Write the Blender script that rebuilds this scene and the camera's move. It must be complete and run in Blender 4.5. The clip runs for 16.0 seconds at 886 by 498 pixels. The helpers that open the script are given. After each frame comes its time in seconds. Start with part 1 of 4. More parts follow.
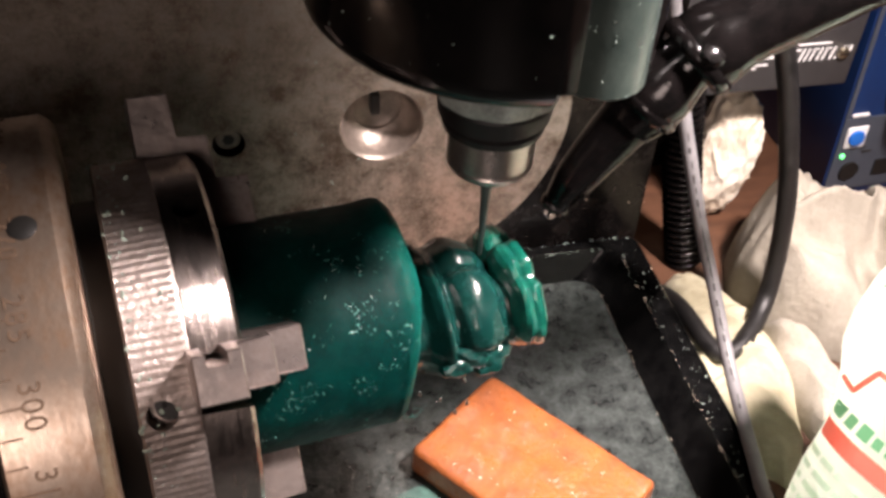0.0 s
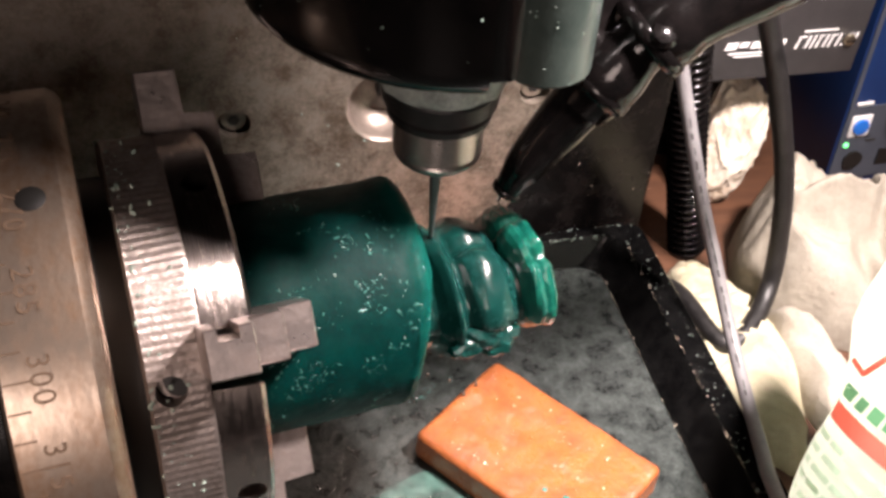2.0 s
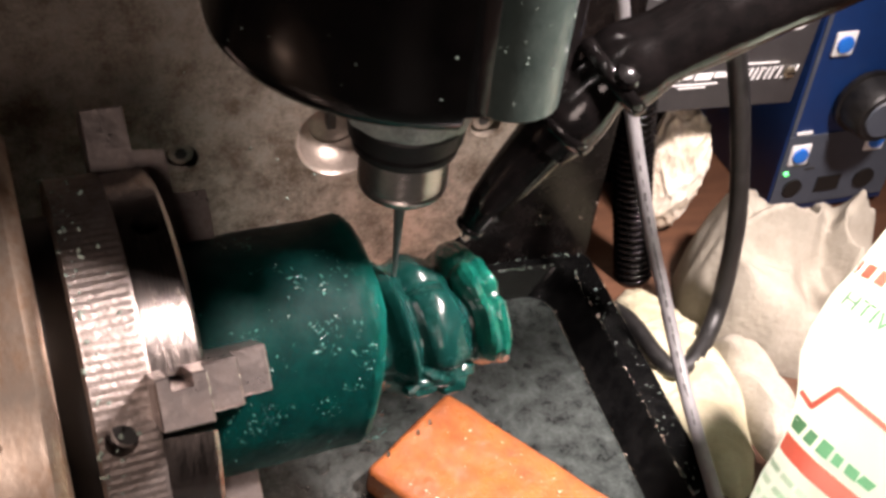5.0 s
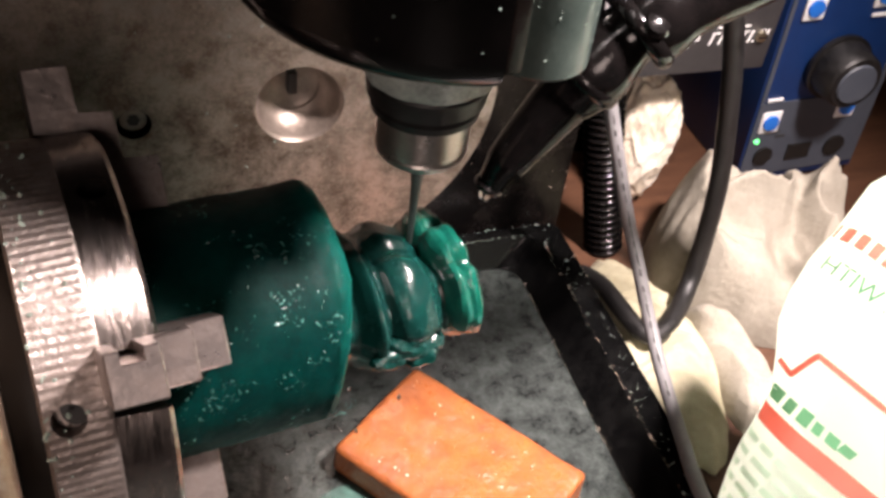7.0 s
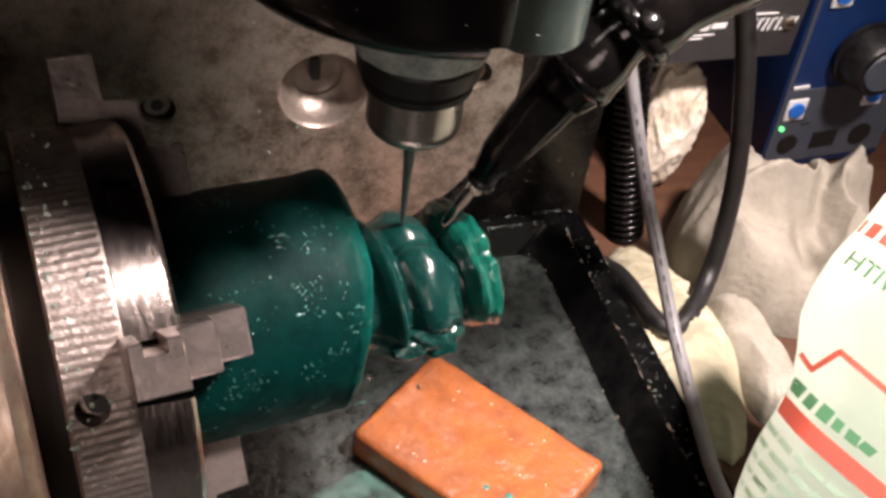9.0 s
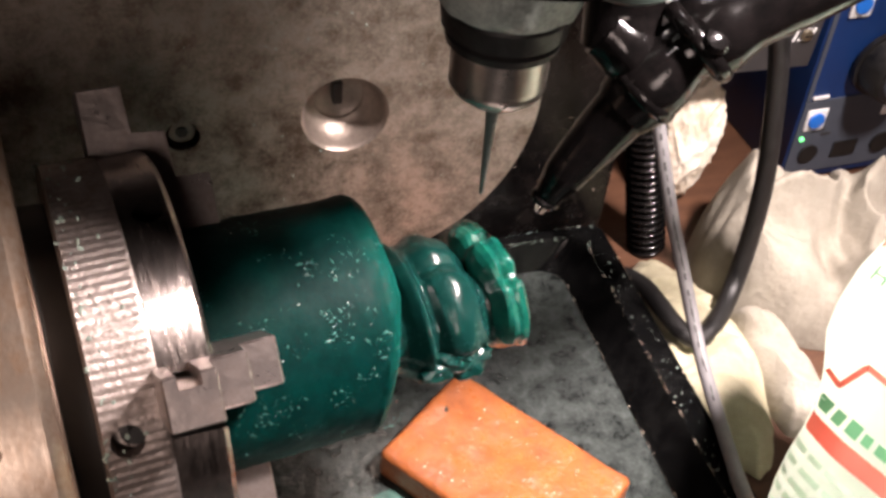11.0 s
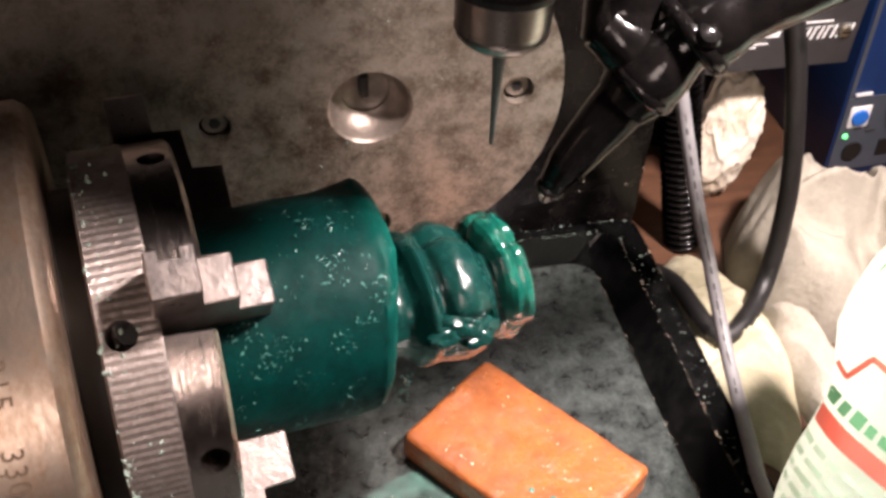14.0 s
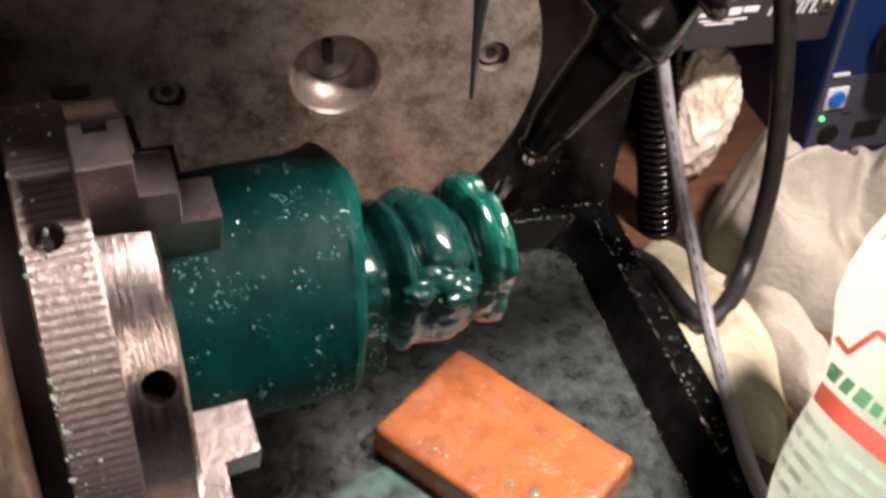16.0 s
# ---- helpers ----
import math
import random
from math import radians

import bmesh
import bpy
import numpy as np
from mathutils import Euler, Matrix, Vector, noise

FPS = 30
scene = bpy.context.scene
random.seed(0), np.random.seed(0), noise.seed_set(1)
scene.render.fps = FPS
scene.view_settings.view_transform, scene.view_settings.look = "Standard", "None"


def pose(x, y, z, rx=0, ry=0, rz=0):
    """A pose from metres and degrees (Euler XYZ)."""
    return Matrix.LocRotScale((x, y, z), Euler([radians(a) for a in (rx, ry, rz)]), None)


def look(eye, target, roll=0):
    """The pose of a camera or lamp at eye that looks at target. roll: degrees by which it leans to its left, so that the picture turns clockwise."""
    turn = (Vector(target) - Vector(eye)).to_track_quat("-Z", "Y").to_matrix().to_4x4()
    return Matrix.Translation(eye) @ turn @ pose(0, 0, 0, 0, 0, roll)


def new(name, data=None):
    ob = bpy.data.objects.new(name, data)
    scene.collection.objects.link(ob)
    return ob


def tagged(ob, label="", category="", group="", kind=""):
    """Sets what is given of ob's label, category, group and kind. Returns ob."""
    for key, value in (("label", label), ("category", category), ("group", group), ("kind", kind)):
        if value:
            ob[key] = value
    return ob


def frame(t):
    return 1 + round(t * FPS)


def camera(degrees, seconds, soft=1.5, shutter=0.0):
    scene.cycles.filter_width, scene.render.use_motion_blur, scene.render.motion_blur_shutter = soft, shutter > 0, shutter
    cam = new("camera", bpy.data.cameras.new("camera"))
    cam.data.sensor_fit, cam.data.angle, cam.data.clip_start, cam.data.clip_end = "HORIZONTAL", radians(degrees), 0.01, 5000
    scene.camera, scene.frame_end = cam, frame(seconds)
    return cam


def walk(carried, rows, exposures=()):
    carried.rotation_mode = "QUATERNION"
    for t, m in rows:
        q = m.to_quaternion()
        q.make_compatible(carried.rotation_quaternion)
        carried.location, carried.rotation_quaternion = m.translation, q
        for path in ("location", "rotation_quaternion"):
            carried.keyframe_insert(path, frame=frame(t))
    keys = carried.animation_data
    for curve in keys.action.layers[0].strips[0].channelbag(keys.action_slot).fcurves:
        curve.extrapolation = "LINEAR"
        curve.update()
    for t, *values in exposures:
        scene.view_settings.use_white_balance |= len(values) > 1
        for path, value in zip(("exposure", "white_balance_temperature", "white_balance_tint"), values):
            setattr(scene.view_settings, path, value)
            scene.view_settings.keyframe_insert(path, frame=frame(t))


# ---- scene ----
cam = camera(46.8, 16.0, 3.2, 0.5)
PATH = [
    (0, (-0.031, -0.134, 0.147), (0.365, 1.3, -1.191), 4.0),
    (0.5, (-0.03, -0.134, 0.143), (0.356, 1.288, -1.209), 3.9),
    (1, (-0.032, -0.135, 0.143), (0.352, 1.279, -1.218), 4.0),
    (1.5, (-0.034, -0.135, 0.142), (0.362, 1.283, -1.212), 4.4),
    (2, (-0.034, -0.134, 0.143), (0.373, 1.292, -1.2), 4.6),
    (2.5, (-0.034, -0.134, 0.143), (0.373, 1.293, -1.197), 4.8),
    (3, (-0.035, -0.133, 0.144), (0.415, 1.314, -1.162), 6.0),
    (3.5, (-0.035, -0.131, 0.145), (0.448, 1.315, -1.149), 6.7),
    (4, (-0.035, -0.13, 0.147), (0.46, 1.307, -1.153), 6.8),
    (6.5, (-0.037, -0.13, 0.138), (0.532, 1.268, -1.175), 7.9),
    (7, (-0.034, -0.125, 0.137), (0.547, 1.25, -1.193), 8.3),
    (7.5, (-0.032, -0.121, 0.141), (0.562, 1.213, -1.225), 9.2),
    (8, (-0.03, -0.121, 0.139), (0.567, 1.204, -1.235), 9.6),
    (8.5, (-0.033, -0.122, 0.141), (0.532, 1.207, -1.242), 9.0),
    (9, (-0.034, -0.123, 0.139), (0.505, 1.232, -1.229), 8.3),
    (11.5, (-0.037, -0.12, 0.144), (0.477, 1.255, -1.214), 6.1),
    (12, (-0.043, -0.113, 0.15), (0.569, 1.222, -1.208), 6.5),
    (12.5, (-0.029, -0.117, 0.144), (0.483, 1.234, -1.239), 5.2),
    (13, (-0.026, -0.124, 0.146), (0.388, 1.255, -1.241), 3.9),
    (13.5, (-0.024, -0.129, 0.146), (0.342, 1.276, -1.23), 2.6),
    (14, (-0.025, -0.132, 0.146), (0.344, 1.279, -1.222), 3.3),
    (14.5, (-0.03, -0.135, 0.137), (0.413, 1.273, -1.213), 5.8),
    (15, (-0.032, -0.131, 0.132), (0.472, 1.249, -1.226), 7.2),
    (15.5, (-0.028, -0.127, 0.127), (0.481, 1.235, -1.246), 7.2),
    (16, (-0.026, -0.125, 0.129), (0.425, 1.281, -1.22), 4.9),
]
walk(cam, [(t, look(eye, target, roll)) for t, eye, target, roll in PATH],
     exposures=[(0, 0.1), (1, 0.22), (2.5, 0.2), (4, 0.08), (7, 0.1), (8.5, -0.45), (9, -0.35), (11.5, 0.08), (14.5, 0), (15.5, -0.2), (16, -0.35)])

# ---- light, world, exposure ----
world = bpy.data.worlds.new("room_dark")
scene.world = world
world.use_nodes = True
world.node_tree.nodes["Background"].inputs[0].default_value = (1.0, 0.78, 0.6, 1)
world.node_tree.nodes["Background"].inputs[1].default_value = 0.03


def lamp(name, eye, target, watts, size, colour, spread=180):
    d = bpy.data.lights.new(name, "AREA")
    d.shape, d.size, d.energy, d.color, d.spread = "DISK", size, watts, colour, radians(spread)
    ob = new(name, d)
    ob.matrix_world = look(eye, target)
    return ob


lamp("bench_lamp_light", (0.162, -0.060, 0.288), (0.080, 0.010, -0.080), 1.42, 0.045, (1.0, 0.845, 0.815), 70)
# soft fill added low in front to lift the dial and jaws; source unseen
lamp("front_fill_light", (-0.16, -0.56, 0.27), (-0.02, 0.0, -0.02), 0.24, 0.22, (1.0, 0.79, 0.72), 75)

# ---- materials ----
MATS = {}


def mat(name, col, rough=0.5, metal=0.0, col2=None, scale=300.0, mix=0.5, bump=0.0, bscale=900.0, rough2=None,
        spec=0.5, coat=0.0, sss=0.0, contrast=0.25, emit=None, stretch=(1, 1, 1), detail=6.0):
    m = bpy.data.materials.new(name)
    m.use_nodes = True
    nt = m.node_tree
    b = nt.nodes["Principled BSDF"]
    b.inputs["Base Color"].default_value = (*col, 1)
    b.inputs["Roughness"].default_value = rough
    b.inputs["Metallic"].default_value = metal
    b.inputs["Specular IOR Level"].default_value = spec
    b.inputs["Coat Weight"].default_value = coat
    b.inputs["Coat Roughness"].default_value = 0.08
    if sss:
        b.inputs["Subsurface Weight"].default_value = sss
        b.inputs["Subsurface Radius"].default_value = (0.4, 1.0, 0.8)
        b.inputs["Subsurface Scale"].default_value = 0.003
    if emit:
        b.inputs["Emission Color"].default_value = (*emit[0], 1)
        b.inputs["Emission Strength"].default_value = emit[1]
    tc = nt.nodes.new("ShaderNodeTexCoord")
    mp = nt.nodes.new("ShaderNodeMapping")
    mp.inputs["Scale"].default_value = stretch
    nt.links.new(tc.outputs["Object"], mp.inputs["Vector"])

    def noise_tex(s, d=detail):
        n = nt.nodes.new("ShaderNodeTexNoise")
        n.inputs["Scale"].default_value, n.inputs["Detail"].default_value = s, d
        n.inputs["Roughness"].default_value = 0.62
        nt.links.new(mp.outputs[0], n.inputs["Vector"])
        return n

    if col2:
        big, fine = noise_tex(scale), noise_tex(scale * 6.3)
        add = nt.nodes.new("ShaderNodeMath")
        add.operation = "MULTIPLY_ADD"
        add.inputs[1].default_value = 0.45
        nt.links.new(fine.outputs["Fac"], add.inputs[0])
        nt.links.new(big.outputs["Fac"], add.inputs[2])
        ramp = nt.nodes.new("ShaderNodeMapRange")
        mid = 0.725 + (0.5 - mix) * 0.5
        ramp.inputs["From Min"].default_value = mid - contrast
        ramp.inputs["From Max"].default_value = mid + contrast
        nt.links.new(add.outputs[0], ramp.inputs["Value"])
        mx = nt.nodes.new("ShaderNodeMix")
        mx.data_type = "RGBA"
        mx.inputs[6].default_value, mx.inputs[7].default_value = (*col, 1), (*col2, 1)
        nt.links.new(ramp.outputs[0], mx.inputs[0])
        nt.links.new(mx.outputs[2], b.inputs["Base Color"])
        if rough2 is not None:
            mr = nt.nodes.new("ShaderNodeMapRange")
            mr.inputs["To Min"].default_value, mr.inputs["To Max"].default_value = rough, rough2
            nt.links.new(ramp.outputs[0], mr.inputs["Value"])
            nt.links.new(mr.outputs[0], b.inputs["Roughness"])
    if bump:
        bn = noise_tex(bscale, 4.0)
        bp = nt.nodes.new("ShaderNodeBump")
        bp.inputs["Strength"].default_value = bump
        bp.inputs["Distance"].default_value = 0.0006
        nt.links.new(bn.outputs["Fac"], bp.inputs["Height"])
        nt.links.new(bp.outputs[0], b.inputs["Normal"])
    MATS[name] = m
    return m


STEEL_PLATE = mat("ground_steel_stained", (0.33, 0.292, 0.248), 0.36, 0.75, (0.10, 0.078, 0.056), 190, 0.47, 0.35, 700, 0.6, contrast=0.15, detail=12.0)
STEEL = mat("machined_steel", (0.66, 0.58, 0.54), 0.18, 1.0, (0.46, 0.38, 0.34), 120, 0.42, 0.24, 260, 0.30, stretch=(9, 1, 1), contrast=0.2, detail=10.0)
STEEL_KNURL = mat("knurled_steel", (0.40, 0.345, 0.32), 0.36, 0.85, (0.20, 0.165, 0.145), 220, 0.45, 0.4, 900, 0.55, contrast=0.2)
STEEL_DIAL = mat("turned_dial_steel", (0.60, 0.50, 0.41), 0.28, 0.9, (0.26, 0.15, 0.085), 85, 0.42, 0.10, 420, 0.46, contrast=0.2, stretch=(1.6, 1, 1), detail=10.0)
STEEL_NUT = mat("polished_steel", (0.56, 0.51, 0.48), 0.26, 0.95, (0.40, 0.36, 0.33), 300, 0.4, 0.05, 1200, 0.36)
STEEL_SOCKET = mat("turned_socket_steel", (0.30, 0.255, 0.22), 0.34, 0.7, (0.15, 0.12, 0.10), 160, 0.45, 0.3, 800, 0.5)
CARBIDE = mat("grey_carbide", (0.20, 0.22, 0.22), 0.4, 0.8, (0.12, 0.14, 0.13), 500, 0.5)
# black finish; also fills holes, slots and gaps in place of their shade
BLACK_GAP = mat("black_finish_and_hole_shade", (0.012, 0.012, 0.012), 0.5, 0.3, (0.02, 0.018, 0.016), 300, 0.5)
BLACK_GLOSS = mat("glossy_black_paint", (0.003, 0.003, 0.003), 0.12, 0.0, (0.006, 0.005, 0.005), 250, 0.5, 0.03, 700, 0.18, spec=0.2)
BLACK_PLASTIC = mat("wet_black_plastic", (0.002, 0.002, 0.002), 0.10, 0.0, (0.005, 0.004, 0.004), 260, 0.5, 0.2, 260, 0.2, spec=0.3)
BLACK_RUBBER = mat("black_rubber", (0.005, 0.005, 0.005), 0.32, 0.0, (0.012, 0.011, 0.011), 300, 0.5, 0.2, 900, 0.6)
BLACK_CAST = mat("black_painted_casting", (0.0025, 0.0022, 0.0022), 0.22, 0.0, (0.008, 0.0065, 0.006), 160, 0.32, 0.08, 600, 0.34, spec=0.14, contrast=0.2)
WAX = mat("green_carving_wax", (0.0, 0.025, 0.021), 0.50, 0.0, (0.0, 0.011, 0.0105), 130, 0.5, 0.12, 700, 0.62, sss=0.5, spec=0.08)
WAX_WET = mat("wet_green_wax", (0.002, 0.021, 0.018), 0.17, 0.0, (0.004, 0.032, 0.027), 150, 0.42, 0.25, 420, 0.34, sss=0.4, spec=0.4)
# brighter green version of the wax, for the end flange
WAX_BRIGHT = mat("brighter_green_wax", (0.001, 0.040, 0.030), 0.15, 0.0, (0.008, 0.100, 0.068), 200, 0.4, 0.35, 420, 0.3, sss=0.5)
wn = WAX.node_tree                      # paler rod end: scuffs, plus light through the thin edge painted as colour
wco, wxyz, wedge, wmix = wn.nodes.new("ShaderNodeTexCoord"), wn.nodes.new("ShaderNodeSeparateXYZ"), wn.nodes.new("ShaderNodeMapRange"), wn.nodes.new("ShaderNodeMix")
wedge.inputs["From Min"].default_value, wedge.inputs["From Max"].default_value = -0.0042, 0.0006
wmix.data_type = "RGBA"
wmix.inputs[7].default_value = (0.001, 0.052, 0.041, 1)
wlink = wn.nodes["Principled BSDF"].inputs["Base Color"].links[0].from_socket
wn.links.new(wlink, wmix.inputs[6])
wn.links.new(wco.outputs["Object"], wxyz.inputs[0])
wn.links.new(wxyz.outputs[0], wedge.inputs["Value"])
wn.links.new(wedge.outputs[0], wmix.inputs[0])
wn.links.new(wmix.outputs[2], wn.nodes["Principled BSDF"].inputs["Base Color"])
MOTOR = mat("dusty_green_grey", (0.028, 0.040, 0.036), 0.30, 0.0, (0.055, 0.072, 0.064), 160, 0.4, 0.1, 900, contrast=0.3)
WAX_DUST = mat("pale_wax_dust", (0.12, 0.14, 0.13), 0.4, 0.2, (0.46, 0.52, 0.48), 200, 0.5, 0.5, 900)
TRAY = mat("wet_black_tray", (0.0025, 0.0028, 0.0028), 0.10, 0.0, (0.060, 0.071, 0.067), 190, 0.36, 0.6, 420, 0.30, contrast=0.28, spec=0.4, detail=14.0)
TRAY_RIM = mat("wet_tray_plastic", (0.0015, 0.0015, 0.0016), 0.07, 0.0, (0.004, 0.004, 0.004), 200, 0.45, 0.12, 200, 0.12, spec=0.14, contrast=0.15)
FLAKE = mat("dull_wet_flakes", (0.02, 0.10, 0.083), 0.25, 0.0, (0.09, 0.22, 0.19), 900, 0.4)
CRUMB = mat("pale_wax_crumb", (0.36, 0.42, 0.37), 0.45, 0.0, (0.20, 0.30, 0.26), 800, 0.5)
# opaque pale colour that paints the glint of water drops
GLINT = mat("pale_glint_speck", (0.75, 0.62, 0.5), 0.08, 0.0)
ORANGE = mat("orange_plastic", (0.29, 0.092, 0.027), 0.22, 0.0, (0.14, 0.038, 0.012), 130, 0.42, 0.9, 330, 0.5, coat=0.3, contrast=0.24, detail=12.0)
CLOTH = mat("white_cotton", (0.31, 0.285, 0.235), 0.9, 0.0, (0.22, 0.195, 0.155), 90, 0.42, 0.9, 420, detail=10.0)
CLOTH_YELLOW = mat("yellowed_cotton", (0.42, 0.39, 0.28), 0.9, 0.0, (0.31, 0.28, 0.185), 90, 0.42, 0.9, 420, detail=10.0)
RAG = mat("stained_rag", (0.80, 0.74, 0.64), 0.92, 0.0, (0.60, 0.46, 0.30), 75, 0.34, 0.6, 1600)
GREY_CABLE = mat("grey_cable_jacket", (0.17, 0.165, 0.17), 0.5, 0.0, (0.12, 0.115, 0.12), 200, 0.5, 0.05, 600)
PRINT_DARK = mat("dark_print", (0.03, 0.03, 0.03), 0.6)
ENGRAVED = mat("dirt_filled_engraving", (0.10, 0.062, 0.04), 0.5, 0.3, (0.22, 0.15, 0.10), 500, 0.5)
WOOD = mat("brown_wood", (0.10, 0.045, 0.023), 0.5, 0.0, (0.05, 0.022, 0.012), 40, 0.5, 0.2, 500, stretch=(1, 6, 1))
BOX_BLACK = mat("dark_panel", (0.035, 0.034, 0.036), 0.45, 0.0, (0.05, 0.048, 0.05), 200, 0.5, 0.1, 900)
BOX_BLUE = mat("blue_panel", (0.005, 0.030, 0.125), 0.45, 0.0, (0.006, 0.024, 0.10), 120, 0.5, 0.05, 900)
BOX_GREY = mat("grey_blue_panel", (0.07, 0.08, 0.10), 0.5, 0.0, (0.055, 0.065, 0.085), 150, 0.5, 0.05, 900)
BUTTON_BLUE = mat("blue_button", (0.02, 0.16, 0.62), 0.35)
PRINT_WHITE = mat("white_print", (0.8, 0.8, 0.8), 0.5)
BAG = mat("white_printed_bag", (0.27, 0.35, 0.275), 0.45, 0.0, (0.20, 0.28, 0.21), 45, 0.45, 0.3, 160)


def let_through(m, colour, share=0.7):
    """Thin film: part of the light passes and is spread."""
    nt = m.node_tree
    tr, mx = nt.nodes.new("ShaderNodeBsdfTranslucent"), nt.nodes.new("ShaderNodeMixShader")
    tr.inputs["Color"].default_value = (*colour, 1)
    mx.inputs[0].default_value = share
    nt.links.new(nt.nodes["Principled BSDF"].outputs[0], mx.inputs[1])
    nt.links.new(tr.outputs[0], mx.inputs[2])
    nt.links.new(mx.outputs[0], nt.nodes["Material Output"].inputs[0])


let_through(BAG, (0.85, 0.9, 0.82))
PRINT_RED = mat("red_print", (0.85, 0.16, 0.12), 0.45)
PRINT_GREEN = mat("green_print", (0.13, 0.34, 0.18), 0.45)
PRINT_PALE = mat("pale_green_print", (0.48, 0.62, 0.50), 0.45)
let_through(PRINT_RED, (0.85, 0.16, 0.12))
let_through(PRINT_GREEN, (0.16, 0.36, 0.2))
let_through(PRINT_PALE, (0.55, 0.68, 0.55))
LED = mat("green_lamp", (0.1, 0.8, 0.2), 0.4, emit=((0.2, 1.0, 0.3), 2.0))
BRASS = mat("dull_screw", (0.45, 0.40, 0.30), 0.35, 1.0)
WALL = mat("dim_wall_paint", (0.14, 0.125, 0.11), 0.8, 0.0, (0.11, 0.10, 0.09), 3, 0.5)
STEEL_JAW = mat("jaw_steel", (0.42, 0.37, 0.35), 0.27, 0.92, (0.26, 0.215, 0.195), 190, 0.45, 0.26, 420, 0.44, contrast=0.2, detail=10.0)
WATER = mat("water", (1, 1, 1), 0.03)
WATER.node_tree.nodes["Principled BSDF"].inputs["Transmission Weight"].default_value = 1.0
WATER.node_tree.nodes["Principled BSDF"].inputs["IOR"].default_value = 1.33

PUDDLE = mat("milky_coolant", (0.10, 0.25, 0.20), 0.08, 0.0, (0.20, 0.36, 0.31), 60, 0.5, 0.3, 160)
pn = PUDDLE.node_tree
pnoise, pramp, pco = pn.nodes.new("ShaderNodeTexNoise"), pn.nodes.new("ShaderNodeMapRange"), pn.nodes.new("ShaderNodeTexCoord")
pnoise.inputs["Scale"].default_value, pnoise.inputs["Detail"].default_value = 70, 5
pramp.inputs["From Min"].default_value, pramp.inputs["From Max"].default_value = 0.42, 0.78
pramp.inputs["To Min"].default_value, pramp.inputs["To Max"].default_value = 0.0, 0.75
pn.links.new(pco.outputs["Object"], pnoise.inputs["Vector"])
pn.links.new(pnoise.outputs["Fac"], pramp.inputs["Value"])
pn.links.new(pramp.outputs[0], pn.nodes["Principled BSDF"].inputs["Alpha"])

# ---- mesh helpers ----


def mesh_of(name, bm, material, sharp=35):
    me = bpy.data.meshes.new(name)
    bmesh.ops.recalc_face_normals(bm, faces=bm.faces[:])
    bm.to_mesh(me)
    bm.free()
    me.materials.append(material)
    me.shade_smooth()
    me.set_sharp_from_angle(angle=radians(sharp))
    return me


def part(name, bm, material, parent=None, label="", sharp=35, m=None):
    ob = new(name, mesh_of(name, bm, material, sharp))
    if parent:
        ob.parent = parent
    if m:
        ob.matrix_basis = m
    if label:
        ob["label"] = label
    return ob


def thing(name, label, category, m=None, group="", kind=""):
    ob = new(name)
    ob.empty_display_size = 0.01
    if m:
        ob.matrix_basis = m
    return tagged(ob, label, category, group, kind)


def box(bm, x0, x1, y0, y1, z0, z1, bevel=0.0, seg=2, m=None):
    vs = bmesh.ops.create_cube(bm, size=1)["verts"]
    for v in vs:
        v.co = Vector(((x0 + x1) / 2 + v.co.x * (x1 - x0), (y0 + y1) / 2 + v.co.y * (y1 - y0), (z0 + z1) / 2 + v.co.z * (z1 - z0)))
    if bevel:
        es = {e for v in vs for e in v.link_edges}
        r = bmesh.ops.bevel(bm, geom=list(es), offset=bevel, segments=seg, affect="EDGES", profile=0.5)
        vs = list({v for f in r["faces"] for v in f.verts} | {v for v in vs if v.is_valid})
    if m:
        bmesh.ops.transform(bm, matrix=m, verts=vs)
    return vs


def lathe(bm, prof, seg=64, axis="x", rfun=None, cap=True):
    """Turns (along, radius) pairs round an axis; rfun(along, radius, angle) may change the radius."""
    rings = []
    for a, r in prof:
        ring = []
        for i in range(seg):
            th = 2 * math.pi * i / seg
            rr = rfun(a, r, th) if rfun else r
            c, s = rr * math.cos(th), rr * math.sin(th)
            ring.append(bm.verts.new((a, -c, s) if axis == "x" else (c, s, a) if axis == "z" else (c, a, s)))
        rings.append(ring)
    for p, q in zip(rings, rings[1:]):
        for i in range(seg):
            j = (i + 1) % seg
            bm.faces.new((p[i], p[j], q[j], q[i]))
    if cap:
        bm.faces.new(rings[0])
        bm.faces.new(rings[-1])
    return rings


def spline(pts, n=8):
    """Catmull-Rom through the points."""
    P = [Vector(p) for p in pts]
    P = [2 * P[0] - P[1]] + P + [2 * P[-1] - P[-2]]
    out = []
    for i in range(1, len(P) - 2):
        for k in range(n):
            t = k / n
            a, b, c, d = P[i - 1:i + 3]
            out.append(0.5 * (2 * b + (c - a) * t + (2 * a - 5 * b + 4 * c - d) * t * t + (3 * b - a - 3 * c + d) * t ** 3))
    out.append(P[-2])
    return out


def tube(bm, pts, radius, seg=12, cap=True):
    rings, side = [], None
    n = len(pts)
    for i, p in enumerate(pts):
        d = (pts[min(i + 1, n - 1)] - pts[max(i - 1, 0)]).normalized()
        side = (side - d * side.dot(d)).normalized() if side else d.orthogonal().normalized()
        up = d.cross(side)
        r = radius(i / (n - 1)) if callable(radius) else radius
        rings.append([bm.verts.new(p + (side * math.cos(a) + up * math.sin(a)) * r) for a in [2 * math.pi * k / seg for k in range(seg)]])
    for p, q in zip(rings, rings[1:]):
        for i in range(seg):
            j = (i + 1) % seg
            bm.faces.new((p[i], p[j], q[j], q[i]))
    if cap:
        bm.faces.new(rings[0])
        bm.faces.new(rings[-1])


